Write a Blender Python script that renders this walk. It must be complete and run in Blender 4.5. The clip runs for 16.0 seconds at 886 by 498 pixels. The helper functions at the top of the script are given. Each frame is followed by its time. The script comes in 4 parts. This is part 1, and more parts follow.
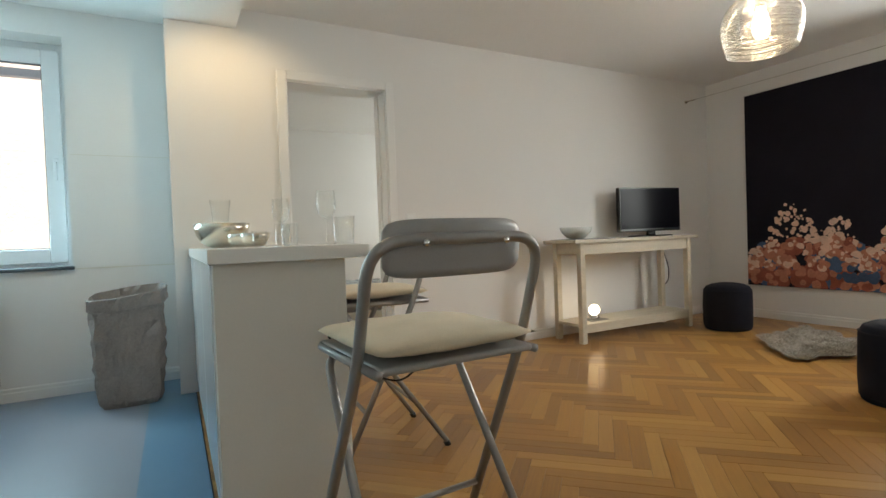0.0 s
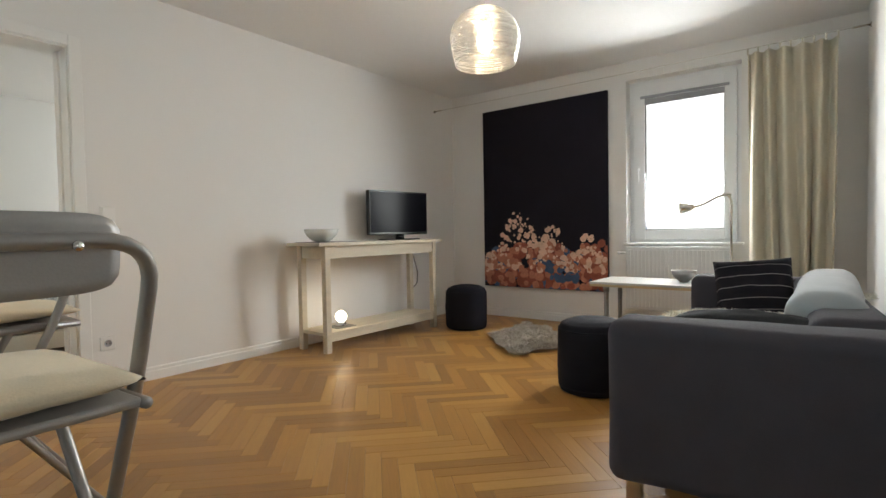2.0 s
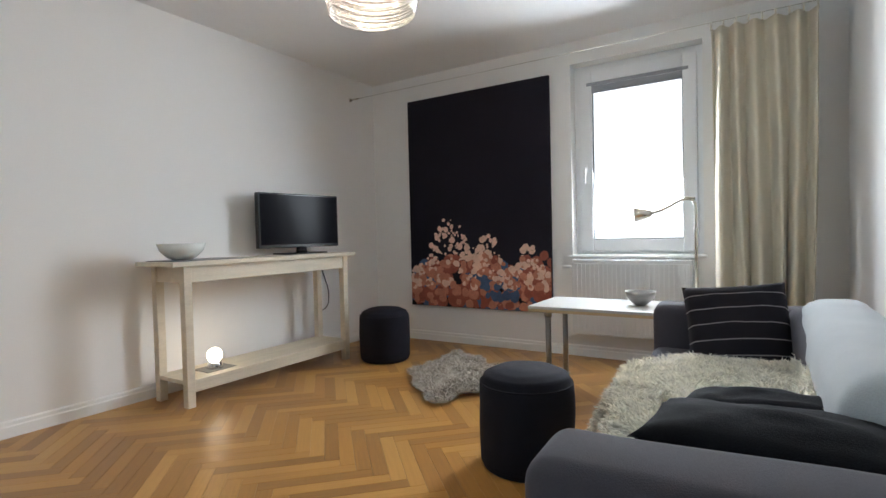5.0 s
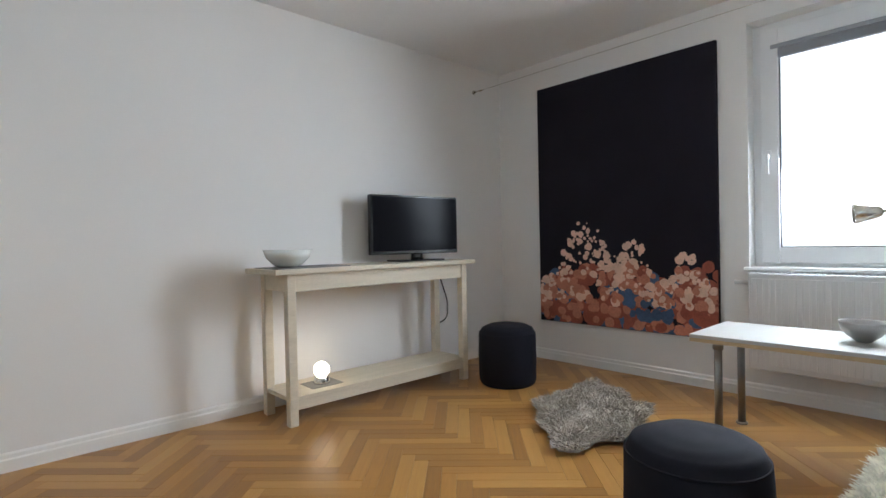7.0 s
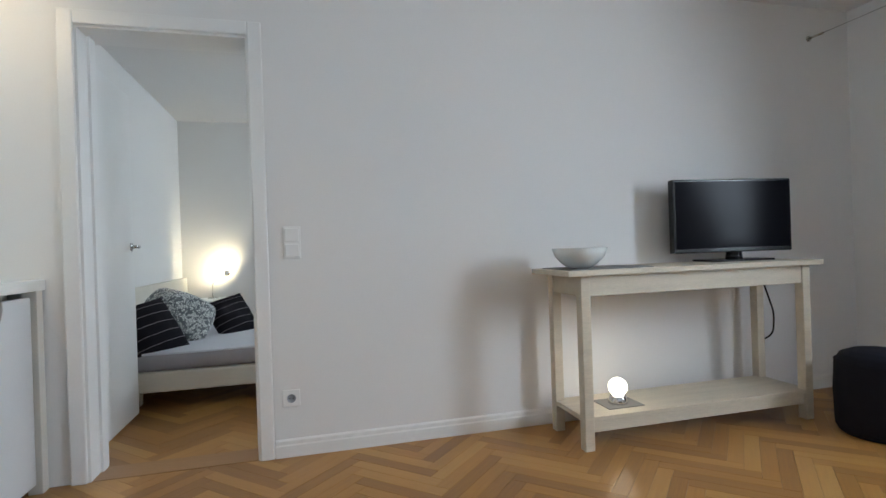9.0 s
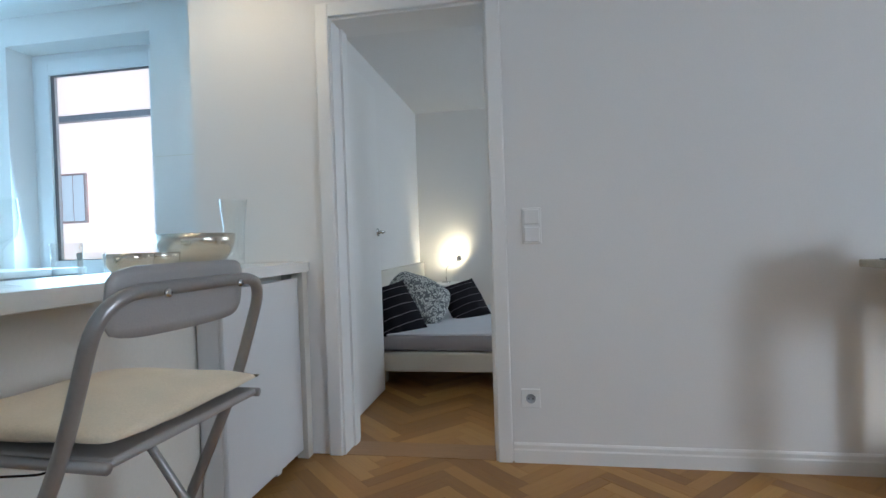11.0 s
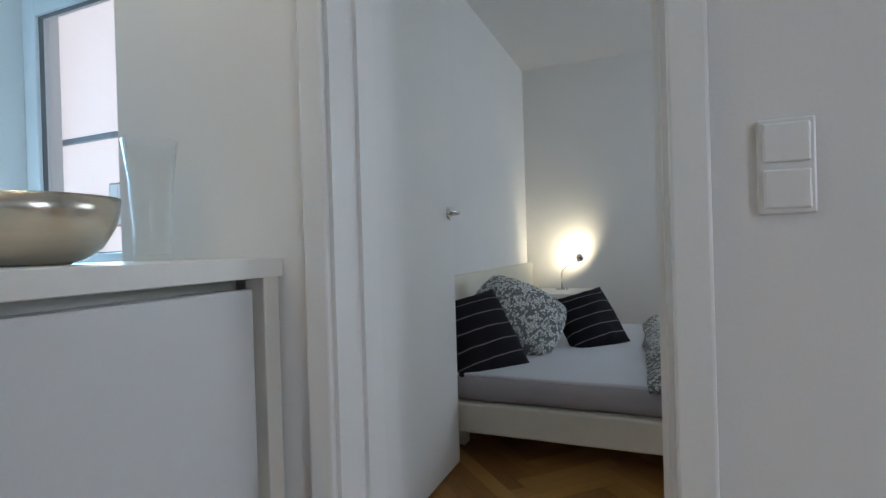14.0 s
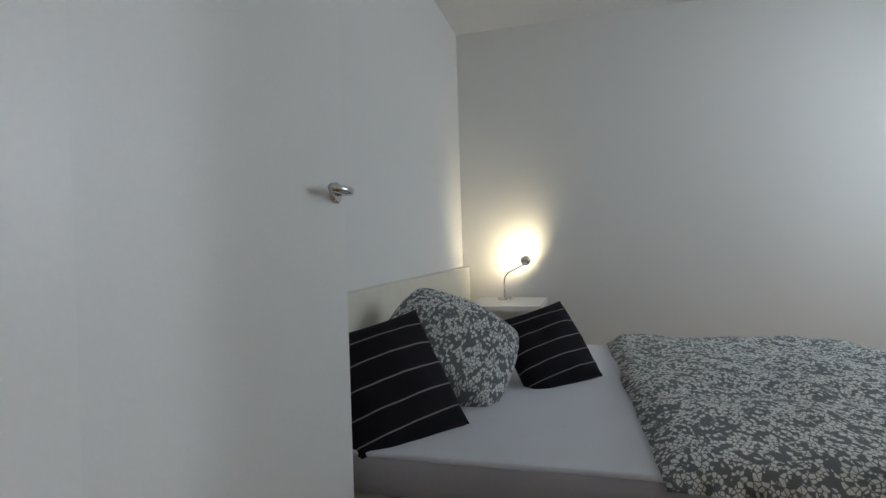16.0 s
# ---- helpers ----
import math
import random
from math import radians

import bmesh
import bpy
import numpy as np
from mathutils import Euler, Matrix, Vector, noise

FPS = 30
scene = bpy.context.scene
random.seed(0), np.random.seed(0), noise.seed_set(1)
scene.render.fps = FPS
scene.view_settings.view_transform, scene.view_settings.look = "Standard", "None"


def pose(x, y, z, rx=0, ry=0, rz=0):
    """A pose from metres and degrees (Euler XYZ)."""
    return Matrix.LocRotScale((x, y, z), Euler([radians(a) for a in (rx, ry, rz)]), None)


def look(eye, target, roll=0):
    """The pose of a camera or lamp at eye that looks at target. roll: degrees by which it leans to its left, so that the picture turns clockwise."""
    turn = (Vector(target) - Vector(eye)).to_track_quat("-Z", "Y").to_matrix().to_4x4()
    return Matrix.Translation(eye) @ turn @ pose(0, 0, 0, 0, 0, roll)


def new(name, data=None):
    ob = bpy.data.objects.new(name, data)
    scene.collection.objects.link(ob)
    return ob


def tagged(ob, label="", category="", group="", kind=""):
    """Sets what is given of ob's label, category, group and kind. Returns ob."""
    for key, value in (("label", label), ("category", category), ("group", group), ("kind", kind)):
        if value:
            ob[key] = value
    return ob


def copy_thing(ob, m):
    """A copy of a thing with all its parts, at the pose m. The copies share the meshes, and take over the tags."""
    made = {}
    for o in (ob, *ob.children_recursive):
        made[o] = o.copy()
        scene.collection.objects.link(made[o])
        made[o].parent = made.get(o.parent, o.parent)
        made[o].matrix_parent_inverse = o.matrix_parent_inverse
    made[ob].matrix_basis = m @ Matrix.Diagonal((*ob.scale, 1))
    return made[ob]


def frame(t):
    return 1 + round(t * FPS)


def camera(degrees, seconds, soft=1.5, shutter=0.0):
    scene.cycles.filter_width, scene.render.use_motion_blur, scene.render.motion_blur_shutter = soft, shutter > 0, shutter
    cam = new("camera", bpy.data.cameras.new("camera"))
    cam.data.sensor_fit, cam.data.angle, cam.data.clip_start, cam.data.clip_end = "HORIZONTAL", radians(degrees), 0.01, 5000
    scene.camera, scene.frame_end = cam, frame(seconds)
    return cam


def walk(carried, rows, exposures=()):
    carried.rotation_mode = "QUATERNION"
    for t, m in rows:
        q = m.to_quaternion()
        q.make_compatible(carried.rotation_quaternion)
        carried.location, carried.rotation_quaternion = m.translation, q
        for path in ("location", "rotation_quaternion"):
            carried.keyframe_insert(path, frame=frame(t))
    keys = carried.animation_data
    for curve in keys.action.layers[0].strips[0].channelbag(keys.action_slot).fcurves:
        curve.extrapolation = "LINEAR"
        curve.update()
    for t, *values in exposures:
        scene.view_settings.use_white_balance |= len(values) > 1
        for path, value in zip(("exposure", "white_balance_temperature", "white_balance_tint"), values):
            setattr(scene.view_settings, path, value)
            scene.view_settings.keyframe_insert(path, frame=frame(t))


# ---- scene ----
cam = camera(82.0, 16.0)
PATH = [
    (0, (-1.472, -3.576, 0.916), (-0.536, -1.809, 0.873), -2.1),
    (0.5, (-1.385, -3.618, 0.926), (-0.287, -1.947, 0.870), -1.7),
    (1, (-1.303, -3.589, 0.917), (-0.013, -2.062, 0.856), -1.5),
    (1.5, (-1.196, -3.544, 0.913), (0.260, -2.174, 0.847), -1.1),
    (2, (-1.089, -3.502, 0.917), (0.502, -2.292, 0.855), -1.0),
    (2.5, (-0.960, -3.460, 0.921), (0.715, -2.369, 0.858), -0.9),
    (3, (-0.808, -3.412, 0.923), (0.917, -2.403, 0.859), -1.1),
    (5.5, (-0.099, -3.207, 0.983), (1.566, -2.100, 0.939), -1.6),
    (6, (0.020, -3.149, 0.987), (1.619, -1.950, 0.941), -1.7),
    (6.5, (0.110, -3.102, 0.994), (1.621, -1.792, 0.962), -1.5),
    (7, (0.217, -3.008, 0.985), (1.577, -1.542, 0.961), -1.2),
    (7.5, (0.248, -2.904, 0.982), (1.451, -1.306, 0.951), -1.3),
    (8, (0.243, -2.817, 0.987), (1.204, -1.063, 0.963), -1.5),
    (8.5, (0.263, -2.652, 0.993), (0.984, -0.787, 0.978), -1.7),
    (9, (0.234, -2.589, 0.986), (0.739, -0.654, 0.983), -1.9),
    (9.5, (0.187, -2.578, 0.984), (0.469, -0.598, 0.971), -1.6),
    (10, (0.168, -2.529, 0.977), (0.194, -0.529, 0.952), -1.7),
    (12.5, (0.059, -1.603, 0.980), (-0.552, 0.301, 0.962), -1.8),
    (13, (0.017, -1.384, 0.970), (-0.667, 0.495, 0.959), -1.8),
    (13.5, (-0.009, -1.193, 0.958), (-0.756, 0.662, 0.947), -1.8),
    (14, (-0.048, -0.993, 0.922), (-0.822, 0.851, 0.912), -1.7),
    (14.5, (-0.092, -0.810, 0.906), (-0.833, 1.047, 0.898), -1.5),
    (15, (-0.190, -0.594, 0.898), (-0.810, 1.308, 0.873), -1.5),
    (15.5, (-0.219, -0.358, 0.922), (-0.778, 1.562, 0.900), -1.5),
    (16, (-0.254, -0.181, 0.922), (-0.786, 1.747, 0.905), -1.8),
]
EXPOSURES = [
    (0.0, -0.16, 7250, 8), (2.0, 0.0, 7050, 9), (5.5, 0.12, 6250, 10), (7.0, 0.05, 6100, 9),
    (9.0, -0.12, 5850, 8), (10.0, -0.25, 5600, 8), (12.5, -0.60, 5750, 9), (14.5, -0.66, 5800, 9), (16.0, -0.68, 6100, 10),
]
walk(cam, [(t, look(eye, target, roll)) for t, eye, target, roll in PATH], EXPOSURES)

# ---- world and lights ----
world = bpy.data.worlds.new("world")
scene.world = world
world.use_nodes = True
wn = world.node_tree
sky = wn.nodes.new("ShaderNodeTexSky")
sky.sky_type, sky.sun_disc = "NISHITA", False
sky.sun_elevation, sky.sun_rotation = radians(35), radians(60)
wn.links.new(sky.outputs[0], wn.nodes["Background"].inputs[0])
wn.nodes["Background"].inputs[1].default_value = 0.12


def lamp(name, kind, m, power, colour, **extra):
    data = bpy.data.lights.new(name, kind)
    data.energy, data.color = power, colour
    if kind == "AREA":
        data.shape, data.size, data.size_y = "RECTANGLE", extra["size"][0], extra["size"][1]
        data.spread = radians(extra["spread"]) if "spread" in extra else math.pi
    elif kind == "SUN":
        data.angle = radians(extra["angle"])
    else:
        data.shadow_soft_size = extra["radius"]
    if kind == "SPOT":
        data.spot_size, data.spot_blend = radians(extra["cone"]), 0.7
    ob = new(name, data)
    ob.matrix_world = m
    return ob


DAY = (0.86, 0.93, 1.0)
WARM = (1.0, 0.78, 0.52)
lamp("sun", "SUN", look((-4, 6, 8), (0, 0, 0)), 0.8, (1.0, 0.96, 0.9), angle=12)
lamp("daylight_living", "AREA", look((3.79, -2.455, 1.54), (0, -2.25, 0.3)), 56, DAY, size=(0.72, 1.28), spread=146)
lamp("daylight_kitchen", "AREA", look((-2.55, 0.5, 1.56), (-2.3, -3, 1.0)), 38, (0.45, 0.78, 1.0), size=(0.85, 1.25))
lamp("daylight_bedroom", "AREA", look((2.42, 2.5, 1.6), (-1, 1.6, 0.5)), 34, (0.84, 0.95, 1.0), size=(1.3, 1.2))
# fill light for the hall side; the window it stands in is made up
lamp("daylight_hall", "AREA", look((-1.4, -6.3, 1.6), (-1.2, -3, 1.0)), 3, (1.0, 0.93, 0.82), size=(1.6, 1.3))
lamp("pendant_bulb", "POINT", pose(1.355, -1.963, 1.985), 35, WARM, radius=0.06)
lamp("globe_bulb", "POINT", pose(1.74, -0.277, 0.245), 3.6, (1.0, 0.70, 0.38), radius=0.050)
lamp("spot_bulb", "SPOT", look((-1.17, -0.62, 2.30), (-1.15, 0.30, 0.7)), 16, (1.0, 0.76, 0.46), radius=0.03, cone=140)
lamp("spot_bulb", "SPOT", look((-1.17, -1.45, 2.30), (-1.17, -1.45, 0.0)), 14, (1.0, 0.76, 0.46), radius=0.03, cone=140)
lamp("reading_bulb", "SPOT", look((-0.66, 3.33, 0.81), (-0.80, 3.50, 0.93)), 12, (1.0, 0.82, 0.50), radius=0.03, cone=170)


# ---- materials ----
def mat(name, base, rough=0.6, metal=0.0, var=0.08, scale=6.0, bump=0.05, fine=120.0, spec=0.5, sheen=0.0, stretch=(1, 1, 1), coords="Object"):
    """A plain surface with two scales of tone and fine relief."""
    m = bpy.data.materials.new(name)
    m.use_nodes = True
    t = m.node_tree
    b = t.nodes["Principled BSDF"]
    tc = t.nodes.new("ShaderNodeTexCoord")
    mp = t.nodes.new("ShaderNodeMapping")
    mp.inputs["Scale"].default_value = stretch
    t.links.new(tc.outputs[coords], mp.inputs[0])
    n1, n2 = t.nodes.new("ShaderNodeTexNoise"), t.nodes.new("ShaderNodeTexNoise")
    n1.inputs["Scale"].default_value, n2.inputs["Scale"].default_value = scale, fine
    n1.inputs["Detail"].default_value, n2.inputs["Detail"].default_value = 4, 2
    for n in (n1, n2):
        t.links.new(mp.outputs[0], n.inputs["Vector"])
    mixv = t.nodes.new("ShaderNodeMath")
    mixv.operation = "ADD"
    t.links.new(n1.outputs[0], mixv.inputs[0])
    t.links.new(n2.outputs[0], mixv.inputs[1])
    ramp = t.nodes.new("ShaderNodeMapRange")
    ramp.inputs["From Min"].default_value, ramp.inputs["From Max"].default_value = 0.6, 1.4
    ramp.inputs["To Min"].default_value, ramp.inputs["To Max"].default_value = 1 - var, 1 + var
    t.links.new(mixv.outputs[0], ramp.inputs["Value"])
    mul = t.nodes.new("ShaderNodeVectorMath")
    mul.operation = "SCALE"
    mul.inputs[0].default_value = base[:3]
    t.links.new(ramp.outputs[0], mul.inputs["Scale"])
    t.links.new(mul.outputs[0], b.inputs["Base Color"])
    b.inputs["Roughness"].default_value, b.inputs["Metallic"].default_value = rough, metal
    b.inputs["Specular IOR Level"].default_value = spec
    b.inputs["Sheen Weight"].default_value = sheen
    if bump:
        bp = t.nodes.new("ShaderNodeBump")
        bp.inputs["Strength"].default_value, bp.inputs["Distance"].default_value = bump, 0.01
        t.links.new(n2.outputs[0], bp.inputs["Height"])
        t.links.new(bp.outputs[0], b.inputs["Normal"])
    return m


def glass(name, tint=(0.99, 0.993, 0.99)):
    """Thin clear glass: straight through, with gloss at the rims."""
    m = bpy.data.materials.new(name)
    m.use_nodes = True
    t = m.node_tree
    t.nodes.remove(t.nodes["Principled BSDF"])
    clear, shine = t.nodes.new("ShaderNodeBsdfTransparent"), t.nodes.new("ShaderNodeBsdfGlossy")
    clear.inputs[0].default_value = (*tint, 1)
    shine.inputs["Roughness"].default_value = 0.03
    rim, mixs = t.nodes.new("ShaderNodeLayerWeight"), t.nodes.new("ShaderNodeMixShader")
    rise, part = t.nodes.new("ShaderNodeMath"), t.nodes.new("ShaderNodeMath")
    rise.operation, rise.inputs[1].default_value = "POWER", 3.0
    part.operation, part.inputs[1].default_value, part.inputs[2].default_value = "MULTIPLY_ADD", 0.60, 0.02
    t.links.new(rim.outputs["Facing"], rise.inputs[0])
    t.links.new(rise.outputs[0], part.inputs[0])
    t.links.new(part.outputs[0], mixs.inputs[0])
    t.links.new(clear.outputs[0], mixs.inputs[1])
    t.links.new(shine.outputs[0], mixs.inputs[2])
    t.links.new(mixs.outputs[0], t.nodes["Material Output"].inputs[0])
    return m


def glow(name, colour, strength):
    m = bpy.data.materials.new(name)
    m.use_nodes = True
    b = m.node_tree.nodes["Principled BSDF"]
    b.inputs["Base Color"].default_value = (0.8, 0.8, 0.8, 1)
    b.inputs["Emission Color"].default_value = (*colour, 1)
    b.inputs["Emission Strength"].default_value = strength
    return m


def parquet(name, single):
    """Oak strips; tone differs from strip to strip."""
    m = bpy.data.materials.new(name)
    m.use_nodes = True
    t = m.node_tree
    b = t.nodes["Principled BSDF"]
    if single:
        tone = t.nodes.new("ShaderNodeObjectInfo").outputs["Random"]
    else:
        at = t.nodes.new("ShaderNodeAttribute")
        at.attribute_name = "tone"
        tone = at.outputs["Fac"]
    uv = t.nodes.new("ShaderNodeUVMap")
    comb = t.nodes.new("ShaderNodeCombineXYZ")
    mul = t.nodes.new("ShaderNodeMath")
    mul.operation = "MULTIPLY"
    mul.inputs[1].default_value = 37.0
    t.links.new(tone, mul.inputs[0])
    t.links.new(mul.outputs[0], comb.inputs[2])
    add = t.nodes.new("ShaderNodeVectorMath")
    t.links.new(uv.outputs[0], add.inputs[0])
    t.links.new(comb.outputs[0], add.inputs[1])
    mp = t.nodes.new("ShaderNodeMapping")
    mp.inputs["Scale"].default_value = (2.5, 45, 1)
    t.links.new(add.outputs[0], mp.inputs[0])
    grain = t.nodes.new("ShaderNodeTexNoise")
    grain.inputs["Scale"].default_value, grain.inputs["Detail"].default_value = 2.2, 6
    grain.inputs["Distortion"].default_value = 0.6
    t.links.new(mp.outputs[0], grain.inputs["Vector"])
    mixv = t.nodes.new("ShaderNodeMix")
    mixv.data_type = "FLOAT"
    mixv.inputs[0].default_value = 0.42
    t.links.new(tone, mixv.inputs[2])
    t.links.new(grain.outputs[0], mixv.inputs[3])
    ramp = t.nodes.new("ShaderNodeValToRGB")
    e = ramp.color_ramp.elements
    e[0].position, e[0].color = 0.1, (0.225, 0.105, 0.033, 1)
    e[1].position, e[1].color = 0.9, (0.50, 0.285, 0.090, 1)
    mid = e.new(0.5)
    mid.color = (0.375, 0.187, 0.050, 1)
    t.links.new(mixv.outputs[0], ramp.inputs[0])
    t.links.new(ramp.outputs[0], b.inputs["Base Color"])
    rr = t.nodes.new("ShaderNodeMapRange")
    rr.inputs["To Min"].default_value, rr.inputs["To Max"].default_value = 0.25, 0.42
    t.links.new(grain.outputs[0], rr.inputs["Value"])
    t.links.new(rr.outputs[0], b.inputs["Roughness"])
    b.inputs["Specular IOR Level"].default_value = 0.35
    bp = t.nodes.new("ShaderNodeBump")
    bp.inputs["Strength"].default_value, bp.inputs["Distance"].default_value = 0.08, 0.004
    t.links.new(grain.outputs[0], bp.inputs["Height"])
    t.links.new(bp.outputs[0], b.inputs["Normal"])
    return m


def floral(name):
    """Grey cotton with a pale leaf and flower print."""
    m = mat(name, (0.10, 0.105, 0.115), rough=0.9, var=0.1, fine=300, bump=0.1)
    t = m.node_tree
    b = t.nodes["Principled BSDF"]
    tc = t.nodes.new("ShaderNodeTexCoord")
    warp = t.nodes.new("ShaderNodeTexNoise")
    warp.inputs["Scale"].default_value = 9
    mixc = t.nodes.new("ShaderNodeMix")
    mixc.data_type = "VECTOR"
    mixc.inputs[0].default_value = 0.03
    t.links.new(tc.outputs["UV"], warp.inputs["Vector"])
    t.links.new(tc.outputs["UV"], mixc.inputs[4])
    t.links.new(warp.outputs["Color"], mixc.inputs[5])
    mp = t.nodes.new("ShaderNodeMapping")
    mp.inputs["Rotation"].default_value = (0, 0, radians(38))
    mp.inputs["Scale"].default_value = (1.0, 0.62, 1)
    t.links.new(mixc.outputs[1], mp.inputs[0])
    cell, edge, bloom = (t.nodes.new("ShaderNodeTexVoronoi") for _ in range(3))
    edge.feature = "DISTANCE_TO_EDGE"
    for x in (cell, edge):
        x.inputs["Scale"].default_value = 100
        t.links.new(mp.outputs[0], x.inputs["Vector"])
    bloom.inputs["Scale"].default_value = 21
    t.links.new(mixc.outputs[1], bloom.inputs["Vector"])
    pick = t.nodes.new("ShaderNodeSeparateColor")
    t.links.new(cell.outputs["Color"], pick.inputs[0])
    near = t.nodes.new("ShaderNodeMapRange")
    near.inputs["From Min"].default_value, near.inputs["From Max"].default_value = 0.15, 0.75
    near.inputs["To Min"].default_value, near.inputs["To Max"].default_value = 0.08, 0.58
    t.links.new(bloom.outputs["Distance"], near.inputs["Value"])
    on = t.nodes.new("ShaderNodeMath")
    on.operation = "GREATER_THAN"
    t.links.new(pick.outputs[0], on.inputs[0])
    t.links.new(near.outputs[0], on.inputs[1])
    rim = t.nodes.new("ShaderNodeMapRange")
    rim.inputs["From Min"].default_value, rim.inputs["From Max"].default_value = 0.05, 0.12
    t.links.new(edge.outputs["Distance"], rim.inputs["Value"])
    st = t.nodes.new("ShaderNodeMath")
    st.operation = "MULTIPLY"
    t.links.new(on.outputs[0], st.inputs[0])
    t.links.new(rim.outputs[0], st.inputs[1])
    mx = t.nodes.new("ShaderNodeMix")
    mx.data_type = "RGBA"
    mx.inputs[6].default_value = (0.15, 0.157, 0.165, 1)
    mx.inputs[7].default_value = (0.70, 0.71, 0.67, 1)
    t.links.new(st.outputs[0], mx.inputs[0])
    t.links.new(mx.outputs[2], b.inputs["Base Color"])
    return m


def striped(name):
    """Black cloth with thin pale stripes across."""
    m = mat(name, (0.012, 0.010, 0.014), rough=0.9, var=0.2, fine=250, bump=0.12, spec=0.2)
    t = m.node_tree
    b = t.nodes["Principled BSDF"]
    tc = t.nodes.new("ShaderNodeTexCoord")
    sep = t.nodes.new("ShaderNodeSeparateXYZ")
    t.links.new(tc.outputs["UV"], sep.inputs[0])
    mul = t.nodes.new("ShaderNodeMath")
    mul.operation, mul.inputs[1].default_value = "MULTIPLY", 6.0
    fr = t.nodes.new("ShaderNodeMath")
    fr.operation = "FRACT"
    ls = t.nodes.new("ShaderNodeMath")
    ls.operation, ls.inputs[1].default_value = "LESS_THAN", 0.065
    t.links.new(sep.outputs[1], mul.inputs[0])
    t.links.new(mul.outputs[0], fr.inputs[0])
    t.links.new(fr.outputs[0], ls.inputs[0])
    mx = t.nodes.new("ShaderNodeMix")
    mx.data_type = "RGBA"
    mx.inputs[6].default_value = (0.012, 0.010, 0.014, 1)
    mx.inputs[7].default_value = (0.24, 0.225, 0.23, 1)
    t.links.new(ls.outputs[0], mx.inputs[0])
    t.links.new(mx.outputs[2], b.inputs["Base Color"])
    return m


def brickwork(name):
    m = bpy.data.materials.new(name)
    m.use_nodes = True
    t = m.node_tree
    b = t.nodes["Principled BSDF"]
    tc = t.nodes.new("ShaderNodeTexCoord")
    mp = t.nodes.new("ShaderNodeMapping")
    mp.inputs["Rotation"].default_value = (radians(90), 0, 0)
    t.links.new(tc.outputs["Object"], mp.inputs[0])
    br = t.nodes.new("ShaderNodeTexBrick")
    br.inputs["Scale"].default_value = 4.0
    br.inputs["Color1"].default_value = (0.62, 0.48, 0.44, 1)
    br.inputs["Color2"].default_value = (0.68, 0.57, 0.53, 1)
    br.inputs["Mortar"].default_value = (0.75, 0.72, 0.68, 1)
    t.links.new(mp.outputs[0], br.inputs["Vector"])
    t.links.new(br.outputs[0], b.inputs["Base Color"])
    # the bricks emit their own colour in place of daylight falling on them
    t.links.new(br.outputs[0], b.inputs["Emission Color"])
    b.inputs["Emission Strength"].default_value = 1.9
    return m


M_WALL = mat("white_wall_paint", (0.80, 0.785, 0.765), rough=0.75, var=0.02, scale=1.2, fine=140, bump=0.03)
M_CEIL = mat("ceiling_paint", (0.80, 0.79, 0.775), rough=0.85, var=0.025, scale=1.0, fine=70, bump=0.08)
M_TRIM = mat("white_lacquer", (0.82, 0.81, 0.79), rough=0.35, var=0.02, scale=3, bump=0.02)
M_DOOR = mat("door_lacquer", (0.80, 0.79, 0.77), rough=0.42, var=0.02, scale=2, bump=0.02)
M_LINO = mat("grey_blue_linoleum", (0.20, 0.235, 0.29), rough=0.38, var=0.06, scale=3, fine=160, bump=0.03)
M_LINO2 = mat("blue_linoleum_strip", (0.10, 0.22, 0.34), rough=0.32, var=0.06, scale=3, fine=160, bump=0.03)
M_BARTOP = mat("white_laminate", (0.82, 0.80, 0.75), rough=0.28, var=0.02, bump=0.01)
M_CAB = mat("white_gloss_front", (0.80, 0.80, 0.80), rough=0.12, var=0.015, bump=0.0)
M_PANEL = mat("matt_white_panel", (0.72, 0.69, 0.62), rough=0.55, var=0.03, bump=0.02)
M_RAD = mat("radiator_enamel", (0.68, 0.68, 0.68), rough=0.3, var=0.015, bump=0.0)
# near-black colour that paints the shade inside gaps and holes
M_DARK = mat("painted_gap_shade", (0.03, 0.03, 0.035), rough=0.7, var=0.2)
M_PLINTH = mat("dark_plinth", (0.05, 0.045, 0.045), rough=0.5, var=0.1)
M_OAK = mat("whitewashed_wood", (0.62, 0.55, 0.43), rough=0.5, var=0.12, scale=3, fine=40, bump=0.08, stretch=(1, 8, 8))
M_BLACKPL = mat("black_plastic", (0.010, 0.010, 0.012), rough=0.22, var=0.1, bump=0.0)
M_SCREEN = mat("dark_screen", (0.005, 0.005, 0.008), rough=0.16, var=0.05, bump=0.0, spec=0.07)
M_STEEL = mat("brushed_steel", (0.63, 0.59, 0.51), rough=0.26, metal=1.0, var=0.08, scale=8, fine=60, bump=0.03, stretch=(1, 1, 12))
M_CHROME = mat("chrome", (0.72, 0.72, 0.72), rough=0.16, metal=1.0, var=0.03, bump=0.0)
M_TUBE = mat("silver_grey_tube", (0.34, 0.325, 0.31), rough=0.36, metal=0.55, var=0.05, bump=0.0)
M_LEG = mat("satin_grey_steel", (0.30, 0.29, 0.28), rough=0.35, metal=0.8, var=0.05, bump=0.0)
M_PLATE = mat("silver_grey_plate", (0.39, 0.375, 0.36), rough=0.42, metal=0.25, var=0.05, fine=260, bump=0.04)
M_CUSH = mat("beige_cushion_cotton", (0.70, 0.585, 0.42), rough=0.9, var=0.08, scale=12, fine=260, bump=0.12, sheen=0.2)
